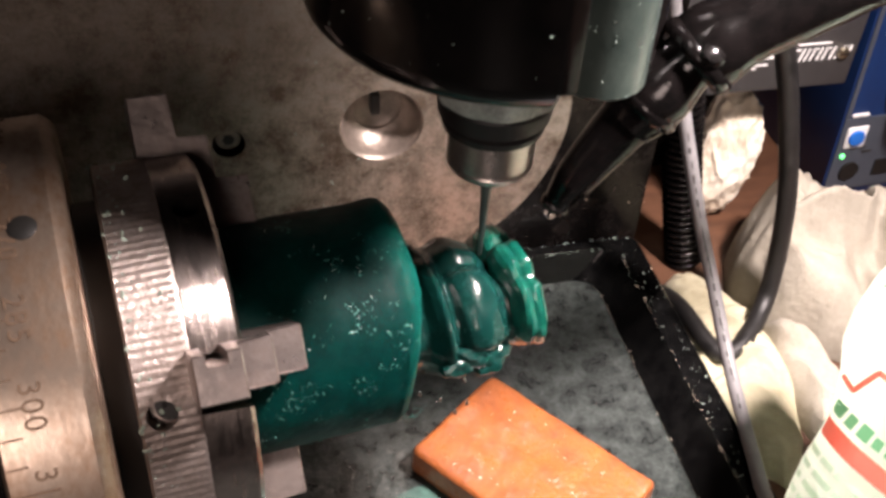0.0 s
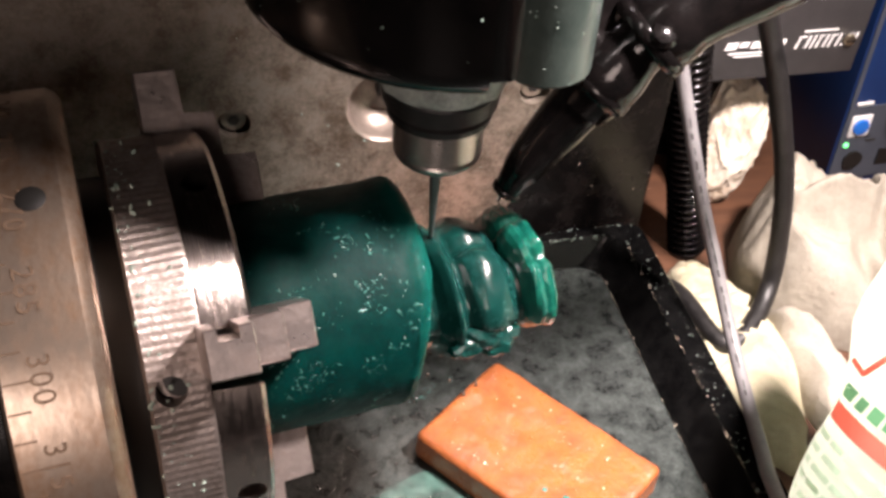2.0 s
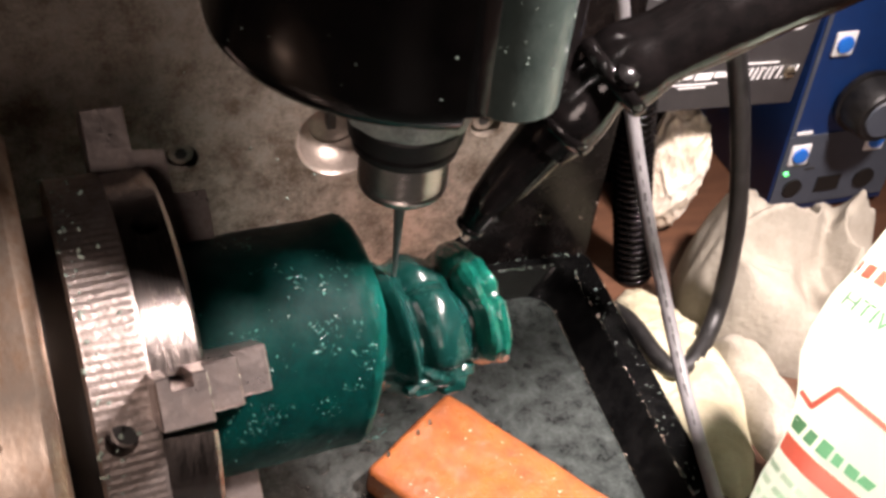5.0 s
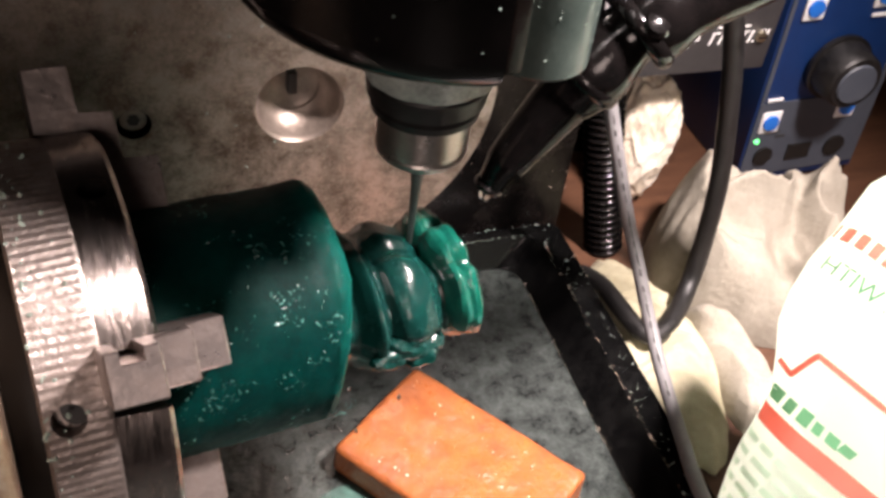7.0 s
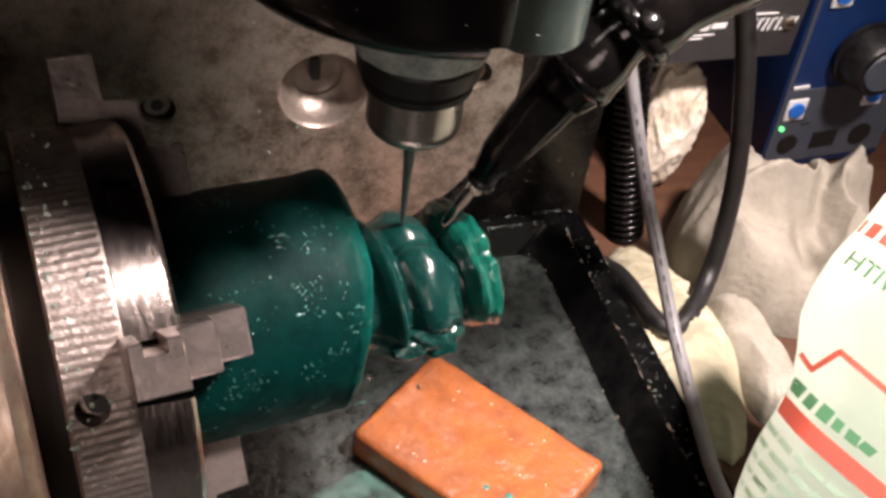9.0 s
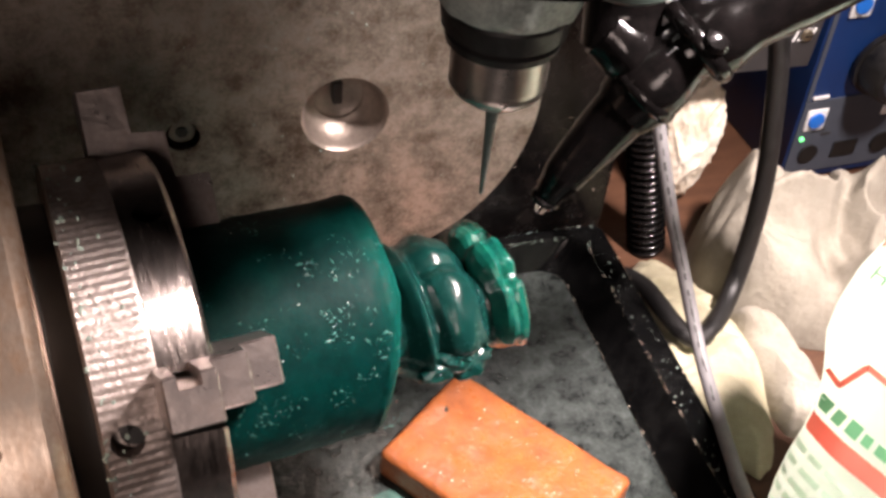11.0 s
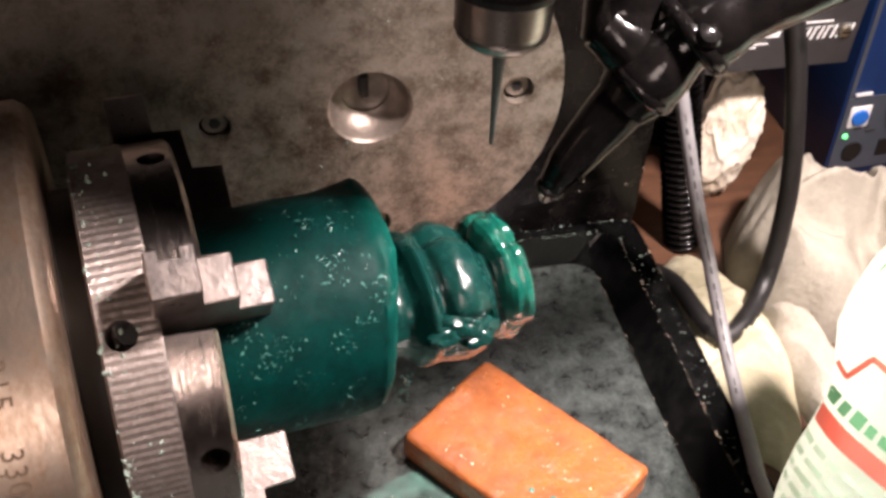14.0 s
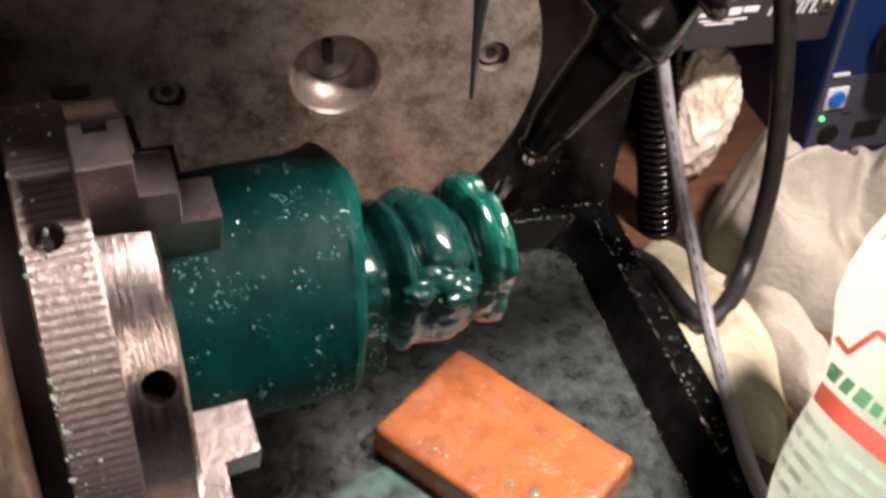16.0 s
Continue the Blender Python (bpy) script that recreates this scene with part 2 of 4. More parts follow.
def holed_plate(bm, outline, holes, y0, y1):
    """A plate in the xz plane between y0 and y1, with holes right through it."""
    loops = []
    for loop in [outline] + holes:
        loops.append([bm.verts.new((x, y0, z)) for x, z in loop])
    edges = []
    for vs in loops:
        edges += [bm.edges.new((vs[i], vs[(i + 1) % len(vs)])) for i in range(len(vs))]
    fill = bmesh.ops.triangle_fill(bm, use_beauty=True, use_dissolve=False, edges=edges)
    faces = [g for g in fill["geom"] if isinstance(g, bmesh.types.BMFace)]
    ext = bmesh.ops.extrude_face_region(bm, geom=faces)
    for g in ext["geom"]:
        if isinstance(g, bmesh.types.BMVert):
            g.co.y = y1


def ring_pts(cx, cz, r, n=48):
    return [(cx + r * math.cos(2 * math.pi * i / n), cz + r * math.sin(2 * math.pi * i / n)) for i in range(n)]


def cut(ob, bms):
    """Cuts the given solids out of ob's mesh for good."""
    for bm in bms:
        me = bpy.data.meshes.new("cutter")
        bmesh.ops.recalc_face_normals(bm, faces=bm.faces[:])
        bm.to_mesh(me)
        bm.free()
        me.materials.append(ob.data.materials[0])
        c = new("cutter", me)
        c.matrix_world = ob.matrix_world
        md = ob.modifiers.new("cut", "BOOLEAN")
        md.object, md.operation, md.solver = c, "DIFFERENCE", "EXACT"
        bpy.context.view_layer.update()
        done = bpy.data.meshes.new_from_object(ob.evaluated_get(bpy.context.evaluated_depsgraph_get()))
        ob.modifiers.clear()
        ob.data = done
        bpy.data.objects.remove(c)
    ob.data.shade_smooth()
    ob.data.set_sharp_from_angle(angle=radians(35))


def text_mesh(s, size, align="CENTER"):
    c = bpy.data.curves.new("writing", "FONT")
    c.body, c.size, c.align_x, c.align_y, c.extrude = s, size, align, "CENTER", 0.00004
    o = bpy.data.objects.new("writing", c)
    scene.collection.objects.link(o)
    bpy.context.view_layer.update()
    me = bpy.data.meshes.new_from_object(o.evaluated_get(bpy.context.evaluated_depsgraph_get()))
    bpy.data.objects.remove(o)
    bw = bmesh.new()
    bw.from_mesh(me)
    bmesh.ops.remove_doubles(bw, verts=bw.verts[:], dist=1e-7)
    bw.to_mesh(me)
    bw.free()
    return me


def writing(name, s, size, material, parent, m, align="CENTER"):
    me = text_mesh(s, size, align)
    me.materials.clear()
    me.materials.append(material)
    ob = new(name, me)
    ob.parent, ob.matrix_basis = parent, m
    return ob


AXY, AXZ = 0.0132, -0.0033      # the cutter meets the turning axis here; that is swung a little away from x
BIG = Matrix.Scale(1.05, 4)


def on_axis(turn=0.0):
    return pose(-0.020, 0.009, AXZ, 0, 1.5, 8) @ Matrix.Translation((0.0187, 0, 0)) @ pose(0, 0, 0, -turn) @ BIG


TRAY_Z, RIM_Z, TABLE_Z = -0.0885, -0.078, -0.100

# ---- setting ----


def structure(name, bm, material, label, category, sharp=35):
    return tagged(part(name, bm, material, None, "", sharp), label, category, kind="structure")


bm = bmesh.new()
box(bm, -1.2, 1.2, -0.9, 1.2, TABLE_Z - 0.03, TABLE_Z)
structure("floor", bm, WOOD, "brown wooden bench top under the machine", "bench top")
for nm, b in (("wall_north", (-1.2, 1.2, 1.2, 1.25, -0.13, 1.4)), ("wall_south", (-1.2, 1.2, -0.95, -0.9, -0.13, 1.4)),
              ("wall_west", (-1.25, -1.2, -0.95, 1.25, -0.13, 1.4)), ("wall_east", (1.2, 1.25, -0.95, 1.25, -0.13, 1.4))):
    bm = bmesh.new()
    box(bm, *b)
    structure(nm, bm, WALL, "dim painted workshop wall", "wall")
bm = bmesh.new()
box(bm, -1.25, 1.25, -0.95, 1.25, 1.4, 1.45)
structure("ceiling", bm, WALL, "dim painted workshop ceiling", "ceiling")


def rrect(x0, x1, y0, y1, r, z, n=8):
    pts = []
    for cx, cy, a0 in ((x1 - r, y1 - r, 0), (x0 + r, y1 - r, 90), (x0 + r, y0 + r, 180), (x1 - r, y0 + r, 270)):
        pts += [(cx + r * math.cos(radians(a0 + 90 * k / n)), cy + r * math.sin(radians(a0 + 90 * k / n)), z) for k in range(n + 1)]
    return pts


def drip_tray():
    t = thing("drip_tray", "wet black plastic drip tray with raised rim under the chuck", "tray")
    x0, x1, y0, y1 = -0.20, 0.1018, -0.24, 0.1035
    loops = [(0, 0.004, TABLE_Z), (0, 0.004, RIM_Z - 0.001), (0.0008, 0.0035, RIM_Z), (0.0085, 0.007, RIM_Z), (0.0095, 0.007, RIM_Z - 0.0008), (0.0150, 0.008, TRAY_Z + 0.001), (0.0165, 0.008, TRAY_Z + 0.0002)]
    bm = bmesh.new()
    rings = []
    for d, r, z in loops:
        back = d if d < 0.002 else 0.0008 + (d - 0.0008) * 0.45
        rings.append([bm.verts.new(p) for p in rrect(x0 + d, x1 - d, y0 + d, y1 - back, r, z)])
    for p, q in zip(rings, rings[1:]):
        for i in range(len(p)):
            j = (i + 1) % len(p)
            bm.faces.new((p[i], p[j], q[j], q[i]))
    part("rim", bm, TRAY_RIM, t)
    bm = bmesh.new()
    d = 0.0165
    a = [bm.verts.new(p) for p in rrect(x0 + d, x1 - d, y0 + d, y1 - 0.0079, 0.008, TRAY_Z)]
    b = [bm.verts.new((v.co.x, v.co.y, TABLE_Z)) for v in a]
    bm.faces.new(a)
    bm.faces.new(b)
    for i in range(len(a)):
        bm.faces.new((a[i], a[(i + 1) % len(a)], b[(i + 1) % len(a)], b[i]))
    part("tray_floor", bm, TRAY, t, "black tray floor filmed with milky coolant")


def machine_column():
    t = thing("machine_column", "black painted casting that carries the upright rotary table", "machine base")
    bm = bmesh.new()
    box(bm, -0.14, 0.103, 0.1045, 0.18, TABLE_Z, 0.20, 0.002)
    part("casting", bm, BLACK_CAST, t)
    bm = bmesh.new()
    lathe(bm, [(0.082, 0.046), (0.1044, 0.046)], 64, "y")
    bmesh.ops.translate(bm, verts=bm.verts, vec=(0.0078, 0, -0.0006))
    part("bearing_housing", bm, BLACK_CAST, t)


def upright_rotary_table():
    t = thing("rotary_table", "upright steel table plate with rounded end, stained", "rotary table")
    cx, cz, R_ = 0.0078, -0.0006, 0.0492
    holes = [ring_pts(cx, cz, 0.0105)] + [ring_pts(cx + 0.0375 * math.cos(a), cz + 0.0375 * math.sin(a), 0.0040, 24) for a in (0.04, 1.6, 3.18, 4.75)]
    bm = bmesh.new()
    outline = [(cx + R_ * math.cos(radians(a)), cz + R_ * math.sin(radians(a))) for a in np.linspace(-112.6, 112.6, 110)]
    outline += [(-0.17, outline[-1][1]), (-0.17, outline[0][1])]
    holed_plate(bm, outline, holes, 0.071, 0.0815)
    part("faceplate", bm, STEEL_PLATE, t)
    # tapered threaded socket in the centre
    bm = bmesh.new()
    lathe(bm, [(0.0712, 0.01045), (0.0716, 0.0101), (0.0724, 0.0098), (0.0736, 0.0096), (0.0752, 0.0091), (0.0768, 0.0083), (0.0782, 0.0070), (0.0787, 0.0062), (0.0794, 0.0060), (0.0802, 0.0048), (0.0808, 0.0010)], 64, "y", cap=False)
    bmesh.ops.translate(bm, verts=bm.verts, vec=(cx, 0, cz))
    part("socket", bm, STEEL_SOCKET, t, "bright tapered centre socket")
    bm = bmesh.new()
    box(bm, cx - 0.0016, cx + 0.0006, 0.0772, 0.0812, cz - 0.001, cz + 0.0048, 0.0003)
    part("key", bm, BLACK_GAP, t)
    for a in (0.04, 1.6, 3.18, 4.75):
        bm = bmesh.new()
        lathe(bm, [(0.0728, 0.0012), (0.0728, 0.0028), (0.0732, 0.0031), (0.0812, 0.0031)], 24, "y", cap=True)
        at = (cx + 0.0375 * math.cos(a), 0, cz + 0.0375 * math.sin(a))
        bmesh.ops.translate(bm, verts=bm.verts, vec=at)
        screw = part("screw", bm, STEEL_SOCKET, t, "recessed socket screw")
        bm = bmesh.new()
        lathe(bm, [(0.0726, 0.0002), (0.0726, 0.0015), (0.0735, 0.0015)], 6, "y", cap=True)
        bmesh.ops.translate(bm, verts=bm.verts, vec=at)
        part("hexagon", bm, BLACK_GAP, screw)


drip_tray()
machine_column()
upright_rotary_table()

# ---- turning work: dial, chuck, wax ----


def polar(r, th, x):
    a = radians(th)
    return Vector((x, -r * math.cos(a), r * math.sin(a)))


def spoke(th):
    """x stays along the axis, local z points outward at the angle th."""
    return Matrix.Rotation(radians(90 - th), 4, "X")


def dial_table():
    t = thing("dial_table", "round steel rotary table with engraved degree scale", "rotary table", on_axis())
    bm = bmesh.new()
    lathe(bm, [(-0.0685, 0.040), (-0.0685, 0.0458), (-0.068, 0.0462), (-0.0564, 0.0462), (-0.0550, 0.0452), (-0.0542, 0.0440), (-0.0542, 0.02)], 128)
    part("dial", bm, STEEL_DIAL, t)
    for d in range(0, 360, 5):
        long = d % 15 == 0
        bm = bmesh.new()
        box(bm, -0.0679, -0.0650 if not long else -0.0640, -0.00013, 0.00013, 0.0461, 0.04628)
        part("tick", bm, ENGRAVED, t, m=spoke(58.2 - (d - 285)))
    bm = bmesh.new()
    lathe(bm, [(0.0440, 0.0021), (0.0463, 0.0021), (0.0466, 0.0012), (0.0466, 0.0003)], 20, "z")
    part("clamp_screw", bm, BLACK_GAP, t, "black gummed clamp screw", m=spoke(75) @ Matrix.Translation((-0.0605, 0, 0)))
    for d in range(0, 360, 15):
        m = spoke(58.2 - (d - 285)) @ Matrix.Translation((-0.0632, 0, 0.04625)) @ Matrix.Rotation(radians(-90), 4, "Z")
        for k, ch in enumerate(str(d)):
            writing("digit", ch, 0.0042, ENGRAVED, t, m @ Matrix.Translation(((k - (len(str(d)) - 1) / 2) * 0.0024, 0, 0)))
    return t


def chuck():
    t = thing("lathe_chuck", "four-jaw steel lathe chuck with knurled ring, wet and spattered", "chuck", on_axis())
    bm = bmesh.new()
    lathe(bm, [(-0.0424, 0.030), (-0.0418, 0.0352), (-0.0414, 0.0358), (-0.0336, 0.0358), (-0.0329, 0.0351), (-0.0329, 0.008)], 128)
    body = part("body", bm, STEEL, t)
    # hub black for gunk and for shade in the gap beside the dial
    bm = bmesh.new()
    lathe(bm, [(-0.0541, 0.0300), (-0.0437, 0.0300)], 64)
    part("hub", bm, BLACK_GAP, t)
    cutters = []
    for k in range(4):
        c = bmesh.new()
        box(c, -0.0420, -0.02, -0.0048, 0.0048, 0.012, 0.05, m=spoke(41 + 90 * k))
        cutters.append(c)
        c = bmesh.new()
        lathe(c, [(0.012, 0.0024), (0.04, 0.0024)], 20, "z")
        bmesh.ops.transform(c, matrix=spoke(86 + 90 * k) @ Matrix.Translation((-0.0367, 0, 0)), verts=c.verts)
        cutters.append(c)
    cut(body, cutters)
    bm = bmesh.new()
    n = 640

    def ridge(a, r, th):
        i = round(th / (2 * math.pi) * n)
        return r - (0.00014 if (i % 4) >= 2 and -0.0497 < a < -0.0412 else 0.0)
    lathe(bm, [(-0.0501, 0.0305), (-0.0501, 0.0352), (-0.0497, 0.0360), (-0.0493, 0.0360), (-0.0416, 0.0361), (-0.0412, 0.0360), (-0.0409, 0.0359), (-0.0409, 0.0305)], n, rfun=ridge)
    ring = part("scroll_ring", bm, STEEL_KNURL, t, "knurled steel ring", sharp=20)
    cutters = []
    for k in range(4):
        c = bmesh.new()
        lathe(c, [(0.028, 0.0025), (0.04, 0.0025)], 20, "z")
        bmesh.ops.transform(c, matrix=spoke(34 + 90 * k) @ Matrix.Translation((-0.0450, 0, 0)), verts=c.verts)
        cutters.append(c)
    cut(ring, cutters)
    # black plug put in each key hole, so the recess reads as shade
    for k in range(4):
        bm = bmesh.new()
        lathe(bm, [(0.0306, 0.0024), (0.0335, 0.0024), (0.0336, 0.0010)], 20, "z")
        part("key_hole_shade", bm, BLACK_GAP, t, "black plug for the shade in the chuck key hole", m=spoke(34 + 90 * k) @ Matrix.Translation((-0.0450, 0, 0)))
    w = 0.0037
    first = None
    for k in range(4):
        if first is None:
            bm = bmesh.new()
            prof = [(-0.0418, 0.0215), (-0.0418, 0.0468), (-0.0345, 0.0468), (-0.0345, 0.0385), (-0.0288, 0.0385), (-0.0288, 0.0302), (-0.0228, 0.0302), (-0.0228, 0.0208), (-0.0310, 0.0208)]
            a = [bm.verts.new((x, -w, r)) for x, r in prof]
            b = [bm.verts.new((x, w, r)) for x, r in prof]
            bm.faces.new(a)
            bm.faces.new(b)
            for q in range(len(a)):
                p = (q + 1) % len(a)
                bm.faces.new((a[q], a[p], b[p], b[q]))
            bmesh.ops.bevel(bm, geom=bm.edges[:], offset=0.00025, segments=1, affect="EDGES")
            first = part("jaw", bm, STEEL_JAW, t)
            grooves = []
            for side in (-1, 1):
                c = bmesh.new()
                box(c, -0.0398, -0.0366, min(side * 0.0018, side * 0.006), max(side * 0.0018, side * 0.006), 0.015, 0.055)
                grooves.append(c)
            cut(first, grooves)
            first.matrix_basis = spoke(41)
        else:
            ob = new("jaw", first.data)
            ob.parent, ob.matrix_basis = t, spoke(41 + 90 * k)
    return t


def wax_blank():
    t = thing("wax_blank", "green carving wax rod, half-carved ring at its end", "wax rod", on_axis())
    bm = bmesh.new()

    def wob(a, r, th):
        p = Vector((a * 160, math.cos(th) * 2.2, math.sin(th) * 2.2))
        k = noise.noise(p) * 0.00025 + noise.noise(p * 4) * 0.00015
        d = (math.degrees(th) - 108 + 180) % 360 - 180
        k += 0.0011 * math.exp(-(d / 17) ** 2 - ((a + 0.0020) / 0.0042) ** 2) / (1.0 if a < -0.003 else 2.6)
        return r + k * (1.0 if a < -0.003 else 2.6) - (0.00035 * max(0.0, noise.noise(p * 7)) if a > -0.002 else 0.0)
    prof = [(-0.045, 0.0216)] + [(-0.044 + 0.042 * i / 40, 0.0216) for i in range(41)]
    prof += [(-0.0014, 0.0218), (-0.0006, 0.0216), (0.0002, 0.0212), (0.0009, 0.0206), (0.0014, 0.0198), (0.0017, 0.0188), (0.0018, 0.0176), (0.0014, 0.015), (0.0010, 0.012)]
    lathe(bm, prof, 160, rfun=wob)
    for v in bm.verts:
        if v.co.x > -0.02:
            th = math.atan2(v.co.z, -v.co.y)
            v.co.x += 0.0040 * min(0.0, math.sin(th - radians(52))) * (v.co.x + 0.02) / 0.022
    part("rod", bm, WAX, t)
    bm = bmesh.new()

    def gap(d, at, width):
        return math.exp(-(((d - at + 180) % 360 - 180) / width) ** 2)

    def seat(bm):
        """The ring sits a little off the rod's axis and leans forward at the foot."""
        for v in bm.verts:
            q = min(1.0, max(0.0, v.co.x / 0.012))
            v.co.x = v.co.x * (1.11 if v.co.x > 0 else 1.0) - 0.16 * q * (v.co.z * 0.75 + v.co.y * 0.35)
            v.co += polar(0.0032, -47, 0)

    def ringr(a, r, th):
        d = math.degrees(th)
        p = Vector((a * 200, math.cos(th) * 1.5, math.sin(th) * 1.5))
        k = 0.00055 * noise.noise(p) + 0.0002 * noise.noise(p * 3.1)
        lip = 0.0017 * math.exp(-((a - 0.0062) / 0.0011) ** 2) * (1 - 0.8 * gap(d, 300, 35)) * (1 - 0.9 * gap(d, 100, 26))
        ditch = -0.0021 * math.exp(-((a - 0.0086) / 0.0009) ** 2) * gap(d, 38, 45)
        crown = 0.0024 * math.exp(-((a - 0.0128) / 0.0036) ** 2) * (0.55 + 0.45 * math.cos(math.radians(d - 52)))
        groove = -0.0012 * math.exp(-((a - 0.0180) / 0.0010) ** 2)
        step = -0.0016 * gap(d, 84, 8) * (1 if a > 0.009 else 0.3) - 0.0018 * gap(d, 4, 7) * (1 if 0.0075 < a < 0.0170 else 0.2)
        return r * (1 - 0.16 * gap(d, 322, 32)) + k + lip + ditch + crown + groove + step
    prof = [(-0.0040, 0.0112), (0.0026, 0.0106), (0.0036, 0.0112), (0.0048, 0.0130), (0.0068, 0.0138), (0.0082, 0.0136),
            (0.0100, 0.0134), (0.0130, 0.0133), (0.0160, 0.0131), (0.0173, 0.0126), (0.0180, 0.0119), (0.0186, 0.0112), (0.0196, 0.0110), (0.0212, 0.0110)]
    fine = []
    for (a, r), (b, q) in zip(prof, prof[1:]):
        fine += [(a + (b - a) * k / 6, r + (q - r) * k / 6) for k in range(6)]
    lathe(bm, fine + [prof[-1]], 220, rfun=ringr)
    seat(bm)
    part("carved_ring", bm, WAX_WET, t, "wet carved ring band")
    bm = bmesh.new()

    def capr(a, r, th):
        d = math.degrees(th)
        p = Vector((a * 260, math.cos(th) * 2.4, math.sin(th) * 2.4))
        k = 0.0012 * noise.noise(p * 0.7) + 0.0005 * noise.noise(p * 2.2)
        notch = -0.0022 * gap(d, 62, 6) * (1 if a > 0.0215 else 0.3) - 0.0018 * gap(d, 100, 5)
        return r * (1 - 0.40 * gap(d, 315, 52)) + k + notch
    prof = [(0.0186, 0.0085), (0.0190, 0.0118), (0.0196, 0.0138), (0.0203, 0.0149), (0.0212, 0.0154), (0.0222, 0.0151), (0.0230, 0.0156), (0.0240, 0.0155), (0.0247, 0.0144), (0.0251, 0.0128), (0.0253, 0.010), (0.0250, 0.004)]
    fine = []
    for (a, r), (b, q) in zip(prof, prof[1:]):
        fine += [(a + (b - a) * k / 4, r + (q - r) * k / 4) for k in range(4)]
    lathe(bm, fine + [prof[-1]], 130, rfun=capr)
    for v in bm.verts:
        v.co.x += 0.0007 * noise.noise(v.co * 130)
    seat(bm)
    part("end_flange", bm, WAX_BRIGHT, t, "ragged uncut end flange", sharp=28)
    # beads that cling to the ring
    for th, x, r, q in ((6, 0.0112, 0.0134, 0.0021), (-6, 0.0142, 0.0120, 0.0022), (-12, 0.0120, 0.0122, 0.0024), (-4, 0.0072, 0.0132, 0.0020), (0, 0.0098, 0.0132, 0.0017)):
        bm = bmesh.new()
        bmesh.ops.create_icosphere(bm, subdivisions=3, radius=q)
        for v in bm.verts:
            v.co *= 1 + 0.8 * noise.noise(v.co * 330 + Vector((th, 0, 0))) + 0.3 * noise.noise(v.co * 900)
            v.co.x *= 1.5
        bmesh.ops.translate(bm, verts=bm.verts, vec=polar(r, th, x))
        seat(bm)
        part("bead", bm, WAX_WET, t)
    # flakes stuck to the rod, in drifts
    def flakes(name, n, seed, small, large, material, label):
        rnd = random.Random(seed)
        bm = bmesh.new()
        k = 0
        while k < n:
            th, x = rnd.uniform(-75, 150), rnd.uniform(-0.031, 0.0004)
            spot = polar(0.0217, th, x)
            if noise.noise(spot * 170) + 0.4 * noise.noise(spot * 520) < rnd.uniform(-0.1, 0.45):
                continue
            k += 1
            q = small + (large - small) * rnd.random() ** 3
            m = Matrix.Translation(spot) @ spoke(th) @ Matrix.Rotation(rnd.uniform(0, 6), 4, "Z") @ Matrix.Rotation(rnd.uniform(-0.5, 0.5), 4, "X") @ Matrix.Diagonal((q * rnd.uniform(1, 2.4), q * rnd.uniform(0.5, 1), q * 0.28, 1))
            vs = bmesh.ops.create_icosphere(bm, subdivisions=1, radius=1)["verts"]
            for v in vs:
                v.co *= rnd.uniform(0.45, 1.35)
            bmesh.ops.transform(bm, matrix=m, verts=vs)
        tagged(part(name, bm, material, t, label), kind="stuff")
    flakes("flake", 900, 5, 0.00007, 0.00030, FLAKE, "dull wet wax flakes")
    flakes("crumb", 120, 6, 0.00004, 0.00016, CRUMB, "pale wax crumbs")
    return t


DIAL, CHUCK, BLANK = dial_table(), chuck(), wax_blank()


def dial_support():
    t = thing("dial_support", "dark base of the degree dial on the bench", "machine base")
    bm = bmesh.new()
    lathe(bm, [(-0.150, 0.043), (-0.0690, 0.043)], 64)
    bmesh.ops.transform(bm, matrix=on_axis(), verts=bm.verts)
    part("hub", bm, BLACK_CAST, t)
    bm = bmesh.new()
    box(bm, -0.150, -0.073, -0.04, 0.042, TRAY_Z, -0.02, 0.002)
    part("foot", bm, BLACK_CAST, t)


dial_support()

# ---- spindle; local origin at the cutter's tip ----


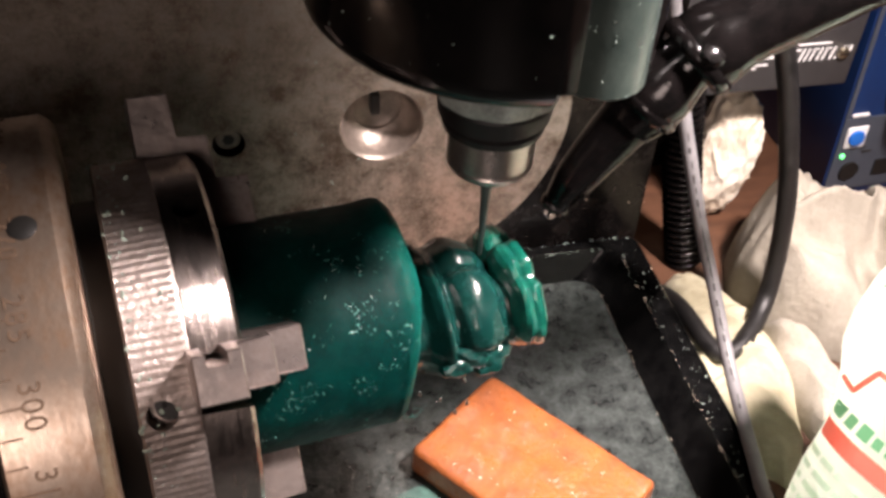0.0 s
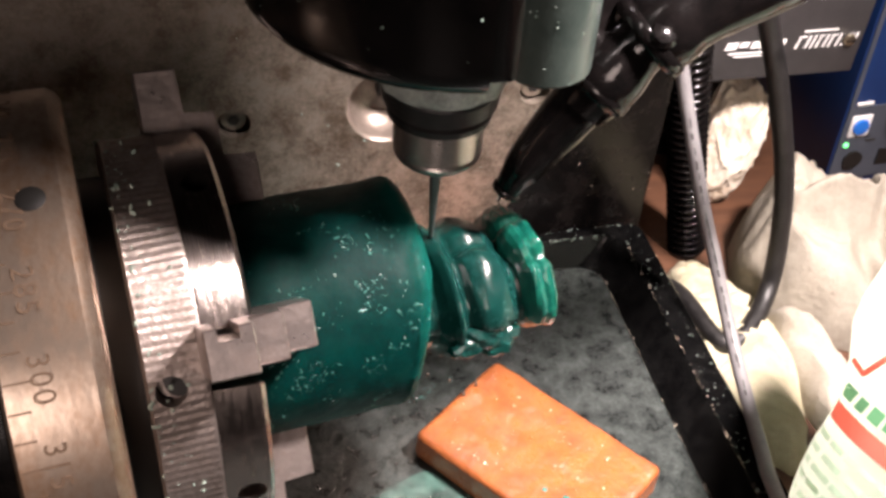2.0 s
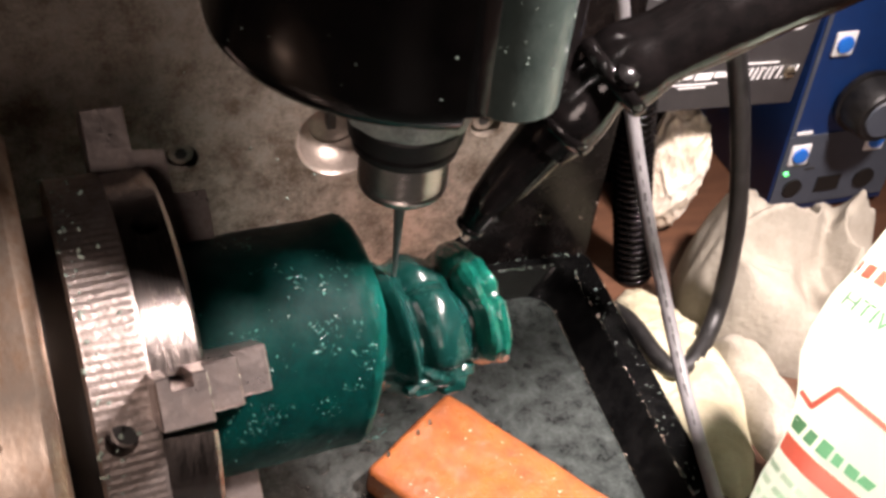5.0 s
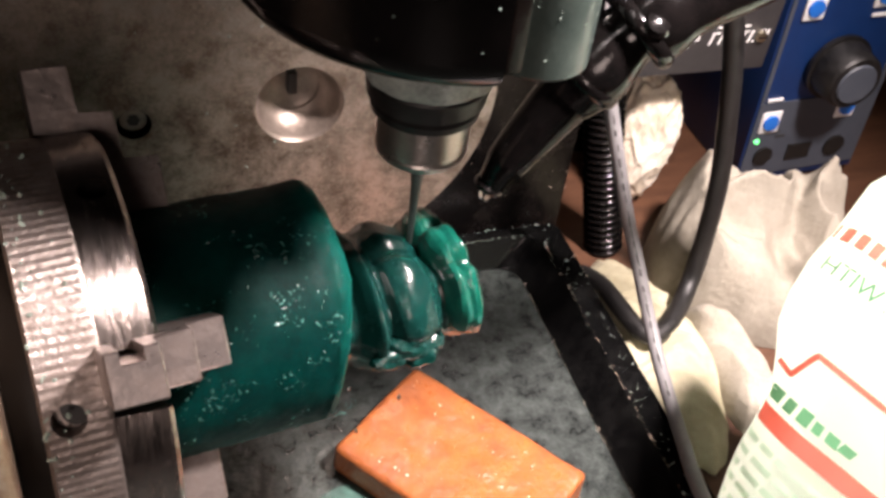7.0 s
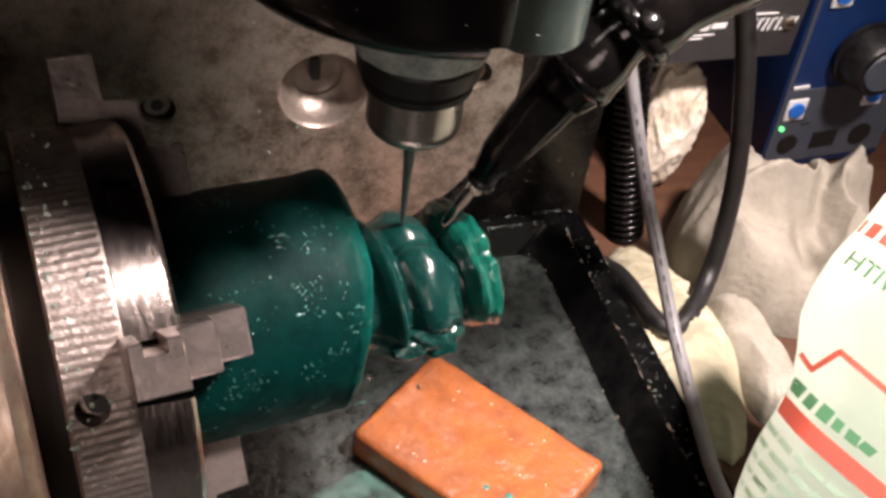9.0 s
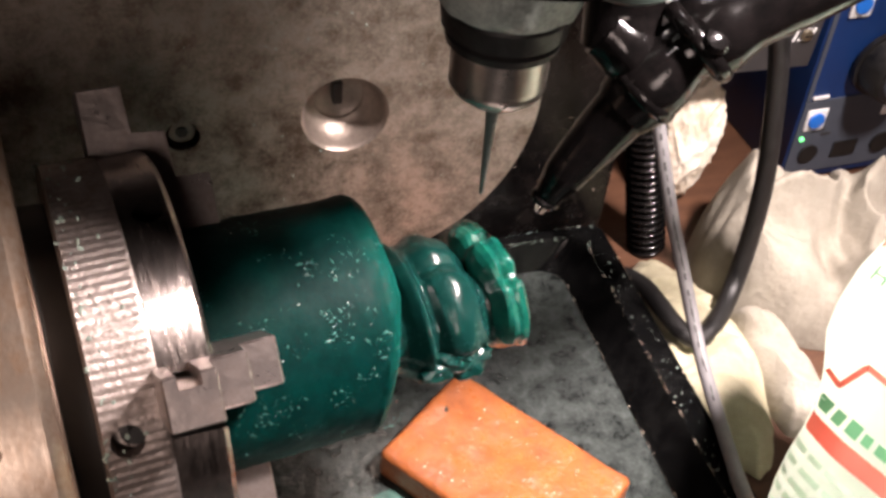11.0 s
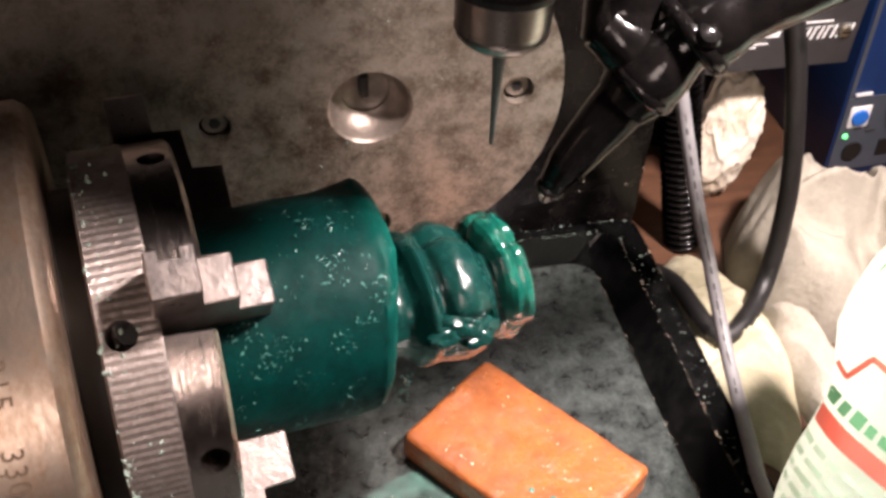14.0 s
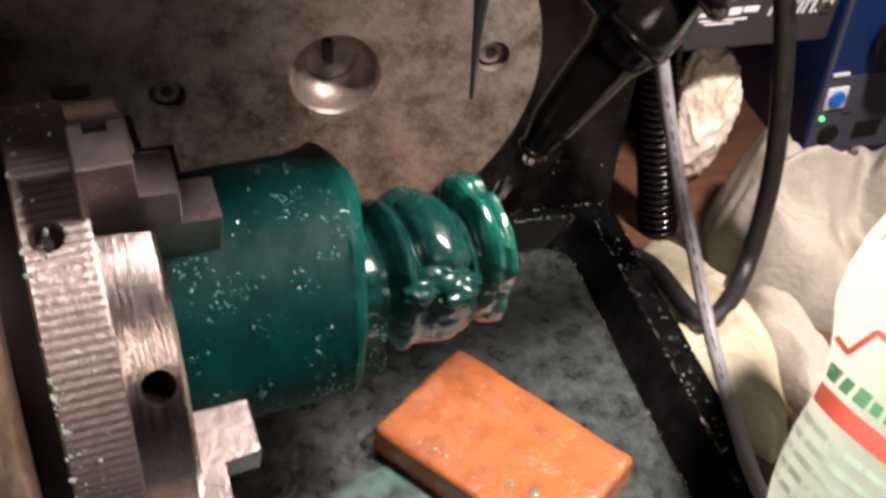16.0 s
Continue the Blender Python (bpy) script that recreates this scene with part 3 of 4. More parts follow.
def spindle():
    t = thing("milling_spindle", "black milling spindle with steel collet nut and fine cutter", "spindle", pose(0.015, AXY, 0.02))
    bm = bmesh.new()
    lathe(bm, [(-0.0025, 0.00015), (-0.0020, 0.0004), (0.012, 0.0009), (0.019, 0.0014), (0.030, 0.0015)], 20, "z")
    part("cutter", bm, CARBIDE, t, "tapered grey end mill")
    bm = bmesh.new()
    lathe(bm, [(0.0190, 0.002), (0.0190, 0.0048), (0.0193, 0.0058), (0.0206, 0.0073), (0.0212, 0.0078), (0.0220, 0.0080), (0.0224, 0.0077), (0.0230, 0.0077), (0.0234, 0.0080), (0.0280, 0.0080), (0.0296, 0.0080)], 64, "z")
    part("collet_nut", bm, STEEL_NUT, t, "polished steel collet nut")
    bm = bmesh.new()
    lathe(bm, [(0.0294, 0.0082), (0.0297, 0.0092), (0.0310, 0.0094), (0.0314, 0.0088), (0.0320, 0.0088), (0.0324, 0.0100), (0.0358, 0.0104), (0.0363, 0.0100)], 64, "z")
    part("seal", bm, BLACK_RUBBER, t)
    bm = bmesh.new()

    def lump(a, r, th):
        return r + 0.0005 * noise.noise(Vector((a * 300, math.cos(th) * 4, math.sin(th) * 4)))
    lathe(bm, [(0.0363, 0.0100), (0.0369, 0.0110), (0.0385, 0.0115), (0.042, 0.0117), (0.057, 0.0117)], 80, "z", lump)
    part("collar", bm, WAX_DUST, t, "collar caked with pale wax dust")
    bm = bmesh.new()
    lathe(bm, [(0.0535, 0.010), (0.0530, 0.0290), (0.0538, 0.0312), (0.0556, 0.0326), (0.0580, 0.0330), (0.20, 0.0330)], 128, "z")
    bmesh.ops.bisect_plane(bm, geom=bm.verts[:] + bm.edges[:] + bm.faces[:], plane_co=(-0.0020, 0, 0), plane_no=(1, 0, 0), clear_outer=True)
    bmesh.ops.holes_fill(bm, edges=[e for e in bm.edges if e.is_boundary])
    part("housing", bm, BLACK_GLOSS, t, "glossy black spindle housing")
    bm = bmesh.new()
    box(bm, -0.0014, 0.0050, -0.024, 0.03, 0.0500, 0.2, 0.001)
    part("clamp", bm, BLACK_GLOSS, t)
    bm = bmesh.new()
    lathe(bm, [(0.0440, 0.004), (0.0440, 0.0072), (0.0447, 0.0079), (0.20, 0.0079)], 48, "z")
    bmesh.ops.translate(bm, verts=bm.verts, vec=(0.0136, -0.010, 0))
    part("motor", bm, MOTOR, t, "round motor filmed with grey-green dust")
    return t


SPINDLE = spindle()
SPINDLE.scale = (1.03, 1.03, 1.03)


def nozzle():
    """Local x = 0 where the spindle is at x = 0."""
    t = thing("coolant_nozzle", "jointed black plastic coolant nozzle, wet and shiny", "coolant nozzle")
    def pipe(name, pts, radius, label=""):
        bm = bmesh.new()
        tube(bm, spline(pts, 9), radius, 28)
        for v in bm.verts:
            v.co += Vector((1, 1, 1)) * 0.0002 * noise.noise(v.co * 260)
        part(name, bm, BLACK_PLASTIC, t, label)

    def band(name, a, b, r, label):
        a, b = Vector(a), Vector(b)
        bm = bmesh.new()
        tube(bm, [a + (b - a) * k / 8 for k in range(9)], lambda u: r * (0.86 + 0.14 * math.sin(math.pi * u) ** 0.5), 28)
        part(name, bm, BLACK_PLASTIC, t, label)
    y = 0.012
    pipe("tip", [(0.0122, y, 0.0192), (0.0150, y, 0.0245), (0.0192, y, 0.0312), (0.0248, y, 0.0395)], lambda u: 0.0025 + 0.0012 * min(1, u * 3) + 0.0024 * max(0.0, u - 0.25))
    band("mouth", (0.0119, y, 0.0187), (0.0126, y, 0.0200), 0.0030, "rounded mouth of the nozzle")
    band("clamp_ring", (0.0262, y, 0.0408), (0.0282, y, 0.0433), 0.0074, "glossy black clamp ring")
    pipe("socket", [(0.0240, y, 0.0385), (0.0275, y, 0.0428), (0.0310, y, 0.0472), (0.0350, y, 0.0512)], lambda u: 0.0058 + 0.0014 * math.sin(math.pi * min(1, u * 1.2)))
    band("clamp_ring", (0.0342, y, 0.0500), (0.0368, y, 0.0524), 0.0086, "glossy black clamp ring")
    pipe("arm", [(0.0345, y, 0.0508), (0.0400, y, 0.0548), (0.0470, y, 0.0585), (0.0650, y + 0.002, 0.0660), (0.12, y + 0.006, 0.083)], lambda u: 0.0074 + 0.0006 * math.sin(u * 11))
    pipe("side_joint", [(0.0282, y + 0.002, 0.0450), (0.0238, y + 0.004, 0.0490), (0.0205, y + 0.006, 0.0515)], lambda u: 0.0062 - 0.0012 * u)
    pipe("manifold", [(0.0240, y + 0.006, 0.0480), (0.0250, y + 0.010, 0.062), (0.0265, y + 0.012, 0.12)], 0.0070)
    bm = bmesh.new()
    bmesh.ops.create_icosphere(bm, subdivisions=3, radius=0.0011)
    part("drip", bm, WATER, t, "clear drip hanging at the mouth", m=pose(0.0113, 0.0112, 0.0178))
    bm = bmesh.new()
    lathe(bm, [(0.0, 0.0026), (0.0012, 0.0027), (0.0022, 0.0021), (0.0026, 0.0006)], 20, "z")
    part("screw", bm, BLACK_PLASTIC, t, "round-headed black screw", m=pose(0.0345, y - 0.0055, 0.0545, 35))
    return t


NOZZLE = nozzle()

# ---- loose things ----


def orange_block():
    t = thing("orange_block", "orange plastic block, wet, lying in the tray", "block",
              Matrix.Translation((0.0405, 0.0192, TRAY_Z)) @ Matrix.Rotation(radians(-52.8), 4, "Z"))
    bm = bmesh.new()
    box(bm, -0.0280, 0.0280, -0.0180, 0.0180, 0.0, 0.0105, 0.0017, 4)
    bmesh.ops.subdivide_edges(bm, edges=[e for e in bm.edges if e.calc_length() > 0.005], cuts=24, use_grid_fill=True)
    for v in bm.verts:
        if v.co.z > 0.002:
            q = v.co * 90
            v.co += Vector((noise.noise(q + Vector((7, 0, 0))), noise.noise(q + Vector((0, 9, 0))), 1.2 * noise.noise(q * 1.7) - 0.5 * abs(noise.noise(q * 4)))) * 0.0004
    part("block", bm, ORANGE, t)


orange_block()


def cables():
    t = thing("grey_cable", "thin grey cable with dark printing", "cable")
    bm = bmesh.new()
    way = spline(CABLE_PTS, 10)
    tube(bm, way, 0.0020, 14)
    part("jacket", bm, GREY_CABLE, t)
    to_eye = Vector((-0.55, -0.60, 0.58))
    for k in range(14, 46):                # lettering on the jacket, as plain dashes
        if k % 11 == 10:
            continue
        p, d = way[k], (way[k + 1] - way[k - 1]).normalized()
        nrm = (to_eye - d * to_eye.dot(d)).normalized()
        side = d.cross(nrm)
        m = Matrix((d, side, nrm)).transposed().to_4x4()
        m.translation = p + nrm * 0.00197
        bm = bmesh.new()
        box(bm, -0.0011, 0.0007 + 0.0004 * (k % 3), -0.0007, -0.0004 + 0.0003 * (k % 2), 0, 0.0001)
        part("print", bm, PRINT_DARK, t, m=m)
    grey = t
    t = thing("black_cable", "thick black rubber cable hanging in a loop", "cable")
    bm = bmesh.new()
    tube(bm, spline(LOOP_PTS, 10), 0.0030, 16)
    part("jacket", bm, BLACK_RUBBER, t)
    loop = t
    t = thing("corrugated_hose", "black corrugated plastic hose standing upright", "hose")
    bm = bmesh.new()
    way = spline(HOSE_PTS, 60)
    tube(bm, way, 0.0056, 20)
    part("sleeve", bm, BLACK_PLASTIC, t)
    for k in range(2, len(way) - 2, 4):
        bm = bmesh.new()
        d = (way[k + 1] - way[k - 1]).normalized()
        a = [way[k] + d * (0.0009 * (q - 3) / 3) for q in range(7)]
        tube(bm, a, lambda u: 0.0057 + 0.0013 * math.sin(math.pi * u) ** 0.7, 20)
        part("ridge", bm, BLACK_PLASTIC, t)
    return grey, loop


CABLE_PTS = [(0.084, 0.088, 0.03), (0.093, 0.085, -0.004), (0.101, 0.070, -0.040), (0.104, 0.058, -0.056), (0.1055, 0.039, -0.073), (0.0995, 0.009, -0.0755), (0.0962, -0.010, -0.0755), (0.093, -0.06, -0.0755)]
LOOP_PTS = [(0.107, 0.087, 0.045), (0.117, 0.085, 0.011), (0.126, 0.082, -0.015), (0.135, 0.078, -0.050), (0.136, 0.072, -0.082), (0.121, 0.057, -0.0885), (0.113, 0.058, -0.0895), (0.110, 0.079, -0.0905), (0.106, 0.088, -0.092)]
HOSE_PTS = [(0.114, 0.120, -0.02), (0.120, 0.116, -0.06), (0.1265, 0.110, -0.0995)]
GREY_LEAD, BLACK_LEAD = cables()


def lump_cloth(name, label, centre, size, material, seed, amp=0.25, freq=1.6, cat="cloth"):
    """A crumpled heap of cloth on the bench."""
    t = thing(name, label, cat)
    bm = bmesh.new()
    bmesh.ops.create_icosphere(bm, subdivisions=6, radius=1)
    for v in bm.verts:
        p = v.co.copy()
        q = p * freq + Vector((seed, seed * 1.7, 0))
        k = noise.noise(q) * amp
        w = 1 - abs(noise.noise(q * 1.7 + Vector((3, 1, 7))))
        k += amp * 0.55 * (w ** 4 - 0.5)
        w = 1 - abs(noise.noise(q * 3.9 + Vector((9, 4, 2))))
        k += amp * 0.22 * (w ** 5 - 0.4)
        v.co = Vector(centre) + Vector((p.x * size[0], p.y * size[1], p.z * size[2])) * (1 + k)
        v.co.z = max(v.co.z, TABLE_Z + 0.0002)
    part("fold", bm, material, t, sharp=80)



def soft_heap(name, label, cx, cy, rx, ry, h, material, seed, turn=0.0, peaks=(), fold=0.004, run=(1.0, 0.35), edge=3.0, owner=None, piece="fold"):
    """A loose sheet lying in soft folds; peaks are (x, y, spread, height) drawn up from it."""
    t = owner or thing(name, label, "cloth")
    bm = bmesh.new()
    nphi, nr = 150, 60
    c, sn = math.cos(radians(turn)), math.sin(radians(turn))
    rows = []
    for i in range(1, nr + 1):
        r = i / nr
        row = []
        for j in range(nphi):
            ph = 2 * math.pi * j / nphi
            wob = 1 + 0.16 * noise.noise(Vector((math.cos(ph) * 1.4 + seed, math.sin(ph) * 1.4, seed))) + 0.05 * noise.noise(Vector((math.cos(ph) * 5 + seed, math.sin(ph) * 5, seed)))
            x, y = rx * r * wob * math.cos(ph), ry * r * wob * math.sin(ph)
            q = Vector(((x * c + y * sn) * run[0], (-x * sn + y * c) * run[1], 0)) * 50 + Vector((seed, seed * 2, 0))
            q += Vector((noise.noise(Vector((x * 34, y * 34, seed))), noise.noise(Vector((x * 34, y * 34, seed + 9))), 0)) * 1.1
            n1 = 1 - abs(noise.noise(q)) * 2.1
            n2 = 1 - abs(noise.noise(q * 2.1 + Vector((5, 2, 1)))) * 2.0
            n3 = noise.noise(Vector((x * 24 + seed, y * 24, 3)))
            fall = max(0.0, 1 - r ** edge) ** 0.6
            z = h * fall * (0.8 + 0.5 * n3)
            for px, py, sp, ph_ in peaks:
                z += ph_ * math.exp(-(((x + cx - px) ** 2 + (y + cy - py) ** 2) / sp ** 2)) * fall
            z += fold * fall * (0.75 * n1 + 0.3 * n2) * (0.5 + min(1.0, z / 0.03))
            row.append(bm.verts.new((cx + x, cy + y, TABLE_Z + 0.0003 + max(0.0, z))))
        rows.append(row)
    top = bm.verts.new((cx, cy, sum(v.co.z for v in rows[0]) / nphi))
    for j in range(nphi):
        bm.faces.new((top, rows[0][j], rows[0][(j + 1) % nphi]))
    for p, q in zip(rows, rows[1:]):
        for j in range(nphi):
            bm.faces.new((p[j], q[j], q[(j + 1) % nphi], p[(j + 1) % nphi]))
    under = [bm.verts.new((v.co.x, v.co.y, TABLE_Z + 0.0001)) for v in rows[-1]]
    for j in range(nphi):
        bm.faces.new((rows[-1][j], under[j], under[(j + 1) % nphi], rows[-1][(j + 1) % nphi]))
    bm.faces.new(under)
    part(piece, bm, material, t, sharp=180)
    return t


heap = soft_heap("white_cloth", "soft white cotton cloth bunched up on the bench", 0.172, 0.085, 0.037, 0.035, 0.027, CLOTH, 2.6, -12,
                 ((0.162, 0.098, 0.016, 0.008), (0.197, 0.092, 0.011, 0.010)), 0.013, (1.0, 0.4), 5.0)
soft_heap("white_cloth", "", 0.1415, 0.044, 0.0095, 0.027, 0.012, CLOTH, 7.7, 12, (), 0.009, (1.0, 0.3), 4.0, heap, "hanging_corner")
soft_heap("yellowed_cloth", "flat folded yellowish white cloth on the bench", 0.1205, 0.058, 0.0165, 0.042, 0.008, CLOTH_YELLOW, 5.1, 60,
          ((0.126, 0.048, 0.008, 0.003),), 0.009, (1.6, 0.5), 5.0)
lump_cloth("rag", "wadded stained white rag behind the hose", (0.149, 0.138, -0.0745), (0.0125, 0.011, 0.026), RAG, 8.2, 0.22, 1.3, "rag")


def on_front(x, z, d=-0.0004):
    """Stands a flat mesh upright on a front face, facing the operator."""
    return pose(x, d, z, 90)


def bar(name, x0, x1, z0, z1, material, parent, y=-0.0003, slant=0.0):
    bm = bmesh.new()
    box(bm, x0, x1, y, 0.0002, z0, z1)
    for v in bm.verts:
        v.co.x += slant * (v.co.z - z0)
    return part(name, bm, material, parent)


def control_box():
    t = thing("controller_box", "dark grey controller box with white lettering", "controller", pose(0.150, 0.1205, -0.0355, 0, 0, 0))
    case_bm = bmesh.new()
    box(case_bm, -0.045, 0.0255, 0.0, 0.05, 0.0, 0.10, 0.0006)
    case = part("case", case_bm, BOX_BLACK, t)
    x = 0.001
    for w in (0.0042, 0.0008, 0.0032, 0.0034, 0.0008, 0.0028):      # product name as plain slanted shapes
        z1 = 0.0112 if w < 0.001 and x > 0.01 else 0.0150
        bar("mark", x, x + 0.0007, 0.0105, z1, PRINT_WHITE, t, slant=0.25)
        if w > 0.001:
            bar("mark", x + w - 0.0007, x + w, 0.0105, 0.0150, PRINT_WHITE, t, slant=0.25)
            bar("mark", x + 0.0007, x + w - 0.0007, 0.0144, 0.0150, PRINT_WHITE, t, slant=0.25)
        x += w + 0.0012
    bar("rule", 0.0030, 0.0150, 0.0165, 0.0170, PRINT_WHITE, t)
    for k, (a, b) in enumerate(((-0.024, -0.020), (-0.019, -0.016), (-0.015, -0.009), (-0.008, -0.003))):
        bar("mark", a, b, 0.0118 + 0.0006 * (k % 2), 0.0142, PRINT_WHITE, t, slant=0.3)
    bar("rule", -0.022, -0.006, 0.0100, 0.0104, PRINT_WHITE, t)
    bar("rule", -0.020, -0.010, 0.0088, 0.0092, PRINT_WHITE, t)
    bar("border", -0.038, 0.0180, 0.0285, 0.0291, PRINT_WHITE, t)
    bar("border", 0.0205, 0.0211, 0.0315, 0.090, PRINT_WHITE, t)
    bm = bmesh.new()
    tube(bm, spline([(0.0180, 0, 0.0288), (0.0198, 0, 0.0296), (0.0208, 0, 0.0315)], 5), 0.0003, 6)
    part("border", bm, PRINT_WHITE, t)
    writing("lettering", "DUTY CY", 0.0052, PRINT_WHITE, t, on_front(-0.026, 0.0435))
    bm = bmesh.new()
    lathe(bm, [(-0.0012, 0.0010), (-0.0010, 0.0018), (-0.0002, 0.0021), (0.0002, 0.0021)], 20, "y")
    bmesh.ops.translate(bm, verts=bm.verts, vec=(0.0205, 0, 0.0125))
    screw = part("screw", bm, BRASS, t, "small bright corner screw")
    bm = bmesh.new()
    box(bm, 0.0190, 0.0220, -0.0014, -0.0011, 0.0122, 0.0128)
    part("slot", bm, BLACK_GAP, screw)
    stand_bm = bmesh.new()
    box(stand_bm, -0.030, 0.022, 0.045, 0.060, TABLE_Z + 0.0355, 0.001)
    part("stand", stand_bm, BLACK_CAST, t)
    return t


control_box()


def blue_unit():
    t = thing("ultrasonic_unit", "blue fronted instrument with round knob and buttons", "instrument", pose(0.1945, 0.1355, TABLE_Z, 0, -3, 0))
    bm = bmesh.new()
    box(bm, 0.0, 0.054, 0.0, 0.09, 0.0, 0.125, 0.0008)
    part("case", bm, BOX_BLUE, t)
    bar("lower_panel", 0.0010, 0.0530, 0.0035, 0.0375, BOX_GREY, t, -0.0006)
    bar("edge_strip", 0.0008, 0.0026, 0.0380, 0.122, BOX_GREY, t, -0.0006)
    bar("edge_strip", 0.0512, 0.0530, 0.0380, 0.122, BOX_GREY, t, -0.0006)
    for x, z in ((0.0075, 0.0290), (0.0400, 0.0315), (0.0105, 0.0770), (0.0390, 0.0790)):
        bm = bmesh.new()
        box(bm, x - 0.0042, x + 0.0042, -0.0012, 0.0, z - 0.0048, z + 0.0048, 0.0005)
        key = part("button", bm, PRINT_WHITE, t, "white framed blue push button")
        bm = bmesh.new()
        lathe(bm, [(-0.0022, 0.0008), (-0.0020, 0.0031), (-0.0010, 0.0034)], 24, "y")
        bmesh.ops.translate(bm, verts=bm.verts, vec=(x, 0, z))
        part("cap", bm, BUTTON_BLUE, key)
    bm = bmesh.new()
    lathe(bm, [(-0.0015, 0.004), (-0.0015, 0.0128), (-0.0035, 0.0130), (-0.0036, 0.0116), (-0.0130, 0.0108), (-0.0142, 0.0098), (-0.0142, 0.002)], 64, "y")
    bmesh.ops.translate(bm, verts=bm.verts, vec=(0.0275, 0, 0.0520))
    knob = part("knob", bm, BLACK_RUBBER, t, "large dark grey round knob")
    bm = bmesh.new()
    lathe(bm, [(-0.0150, 0.001), (-0.0150, 0.0075), (-0.0143, 0.0080)], 40, "y")
    bmesh.ops.translate(bm, verts=bm.verts, vec=(0.0275, 0, 0.0520))
    part("knob_face", bm, BOX_GREY, knob)
    for x, r in ((0.009, 0.0040), (0.0410, 0.0046)):
        bm = bmesh.new()
        lathe(bm, [(-0.0014, 0.002), (-0.0014, r), (0.0, r)], 24, "y")
        bmesh.ops.translate(bm, verts=bm.verts, vec=(x, 0, 0.0130))
        part("socket", bm, BLACK_GAP, t)
    bar("switch", 0.0195, 0.0300, 0.0095, 0.0165, BLACK_GAP, t, -0.0012)
    bm = bmesh.new()
    lathe(bm, [(-0.0016, 0.0002), (-0.0012, 0.0009), (-0.0005, 0.0011)], 12, "y")
    bmesh.ops.translate(bm, verts=bm.verts, vec=(0.0042, 0, 0.0205))
    part("pilot_lamp", bm, LED, t, "small glowing green lamp")
    for x0, x1, z in ((0.0035, 0.010, 0.0385), (0.012, 0.016, 0.0212), (0.036, 0.043, 0.0705), (0.007, 0.013, 0.0235)):
        bar("print", x0, x1, z, z + 0.0010, PRINT_DARK if z < 0.03 else PRINT_WHITE, t, -0.0009)
    return t


blue_unit()


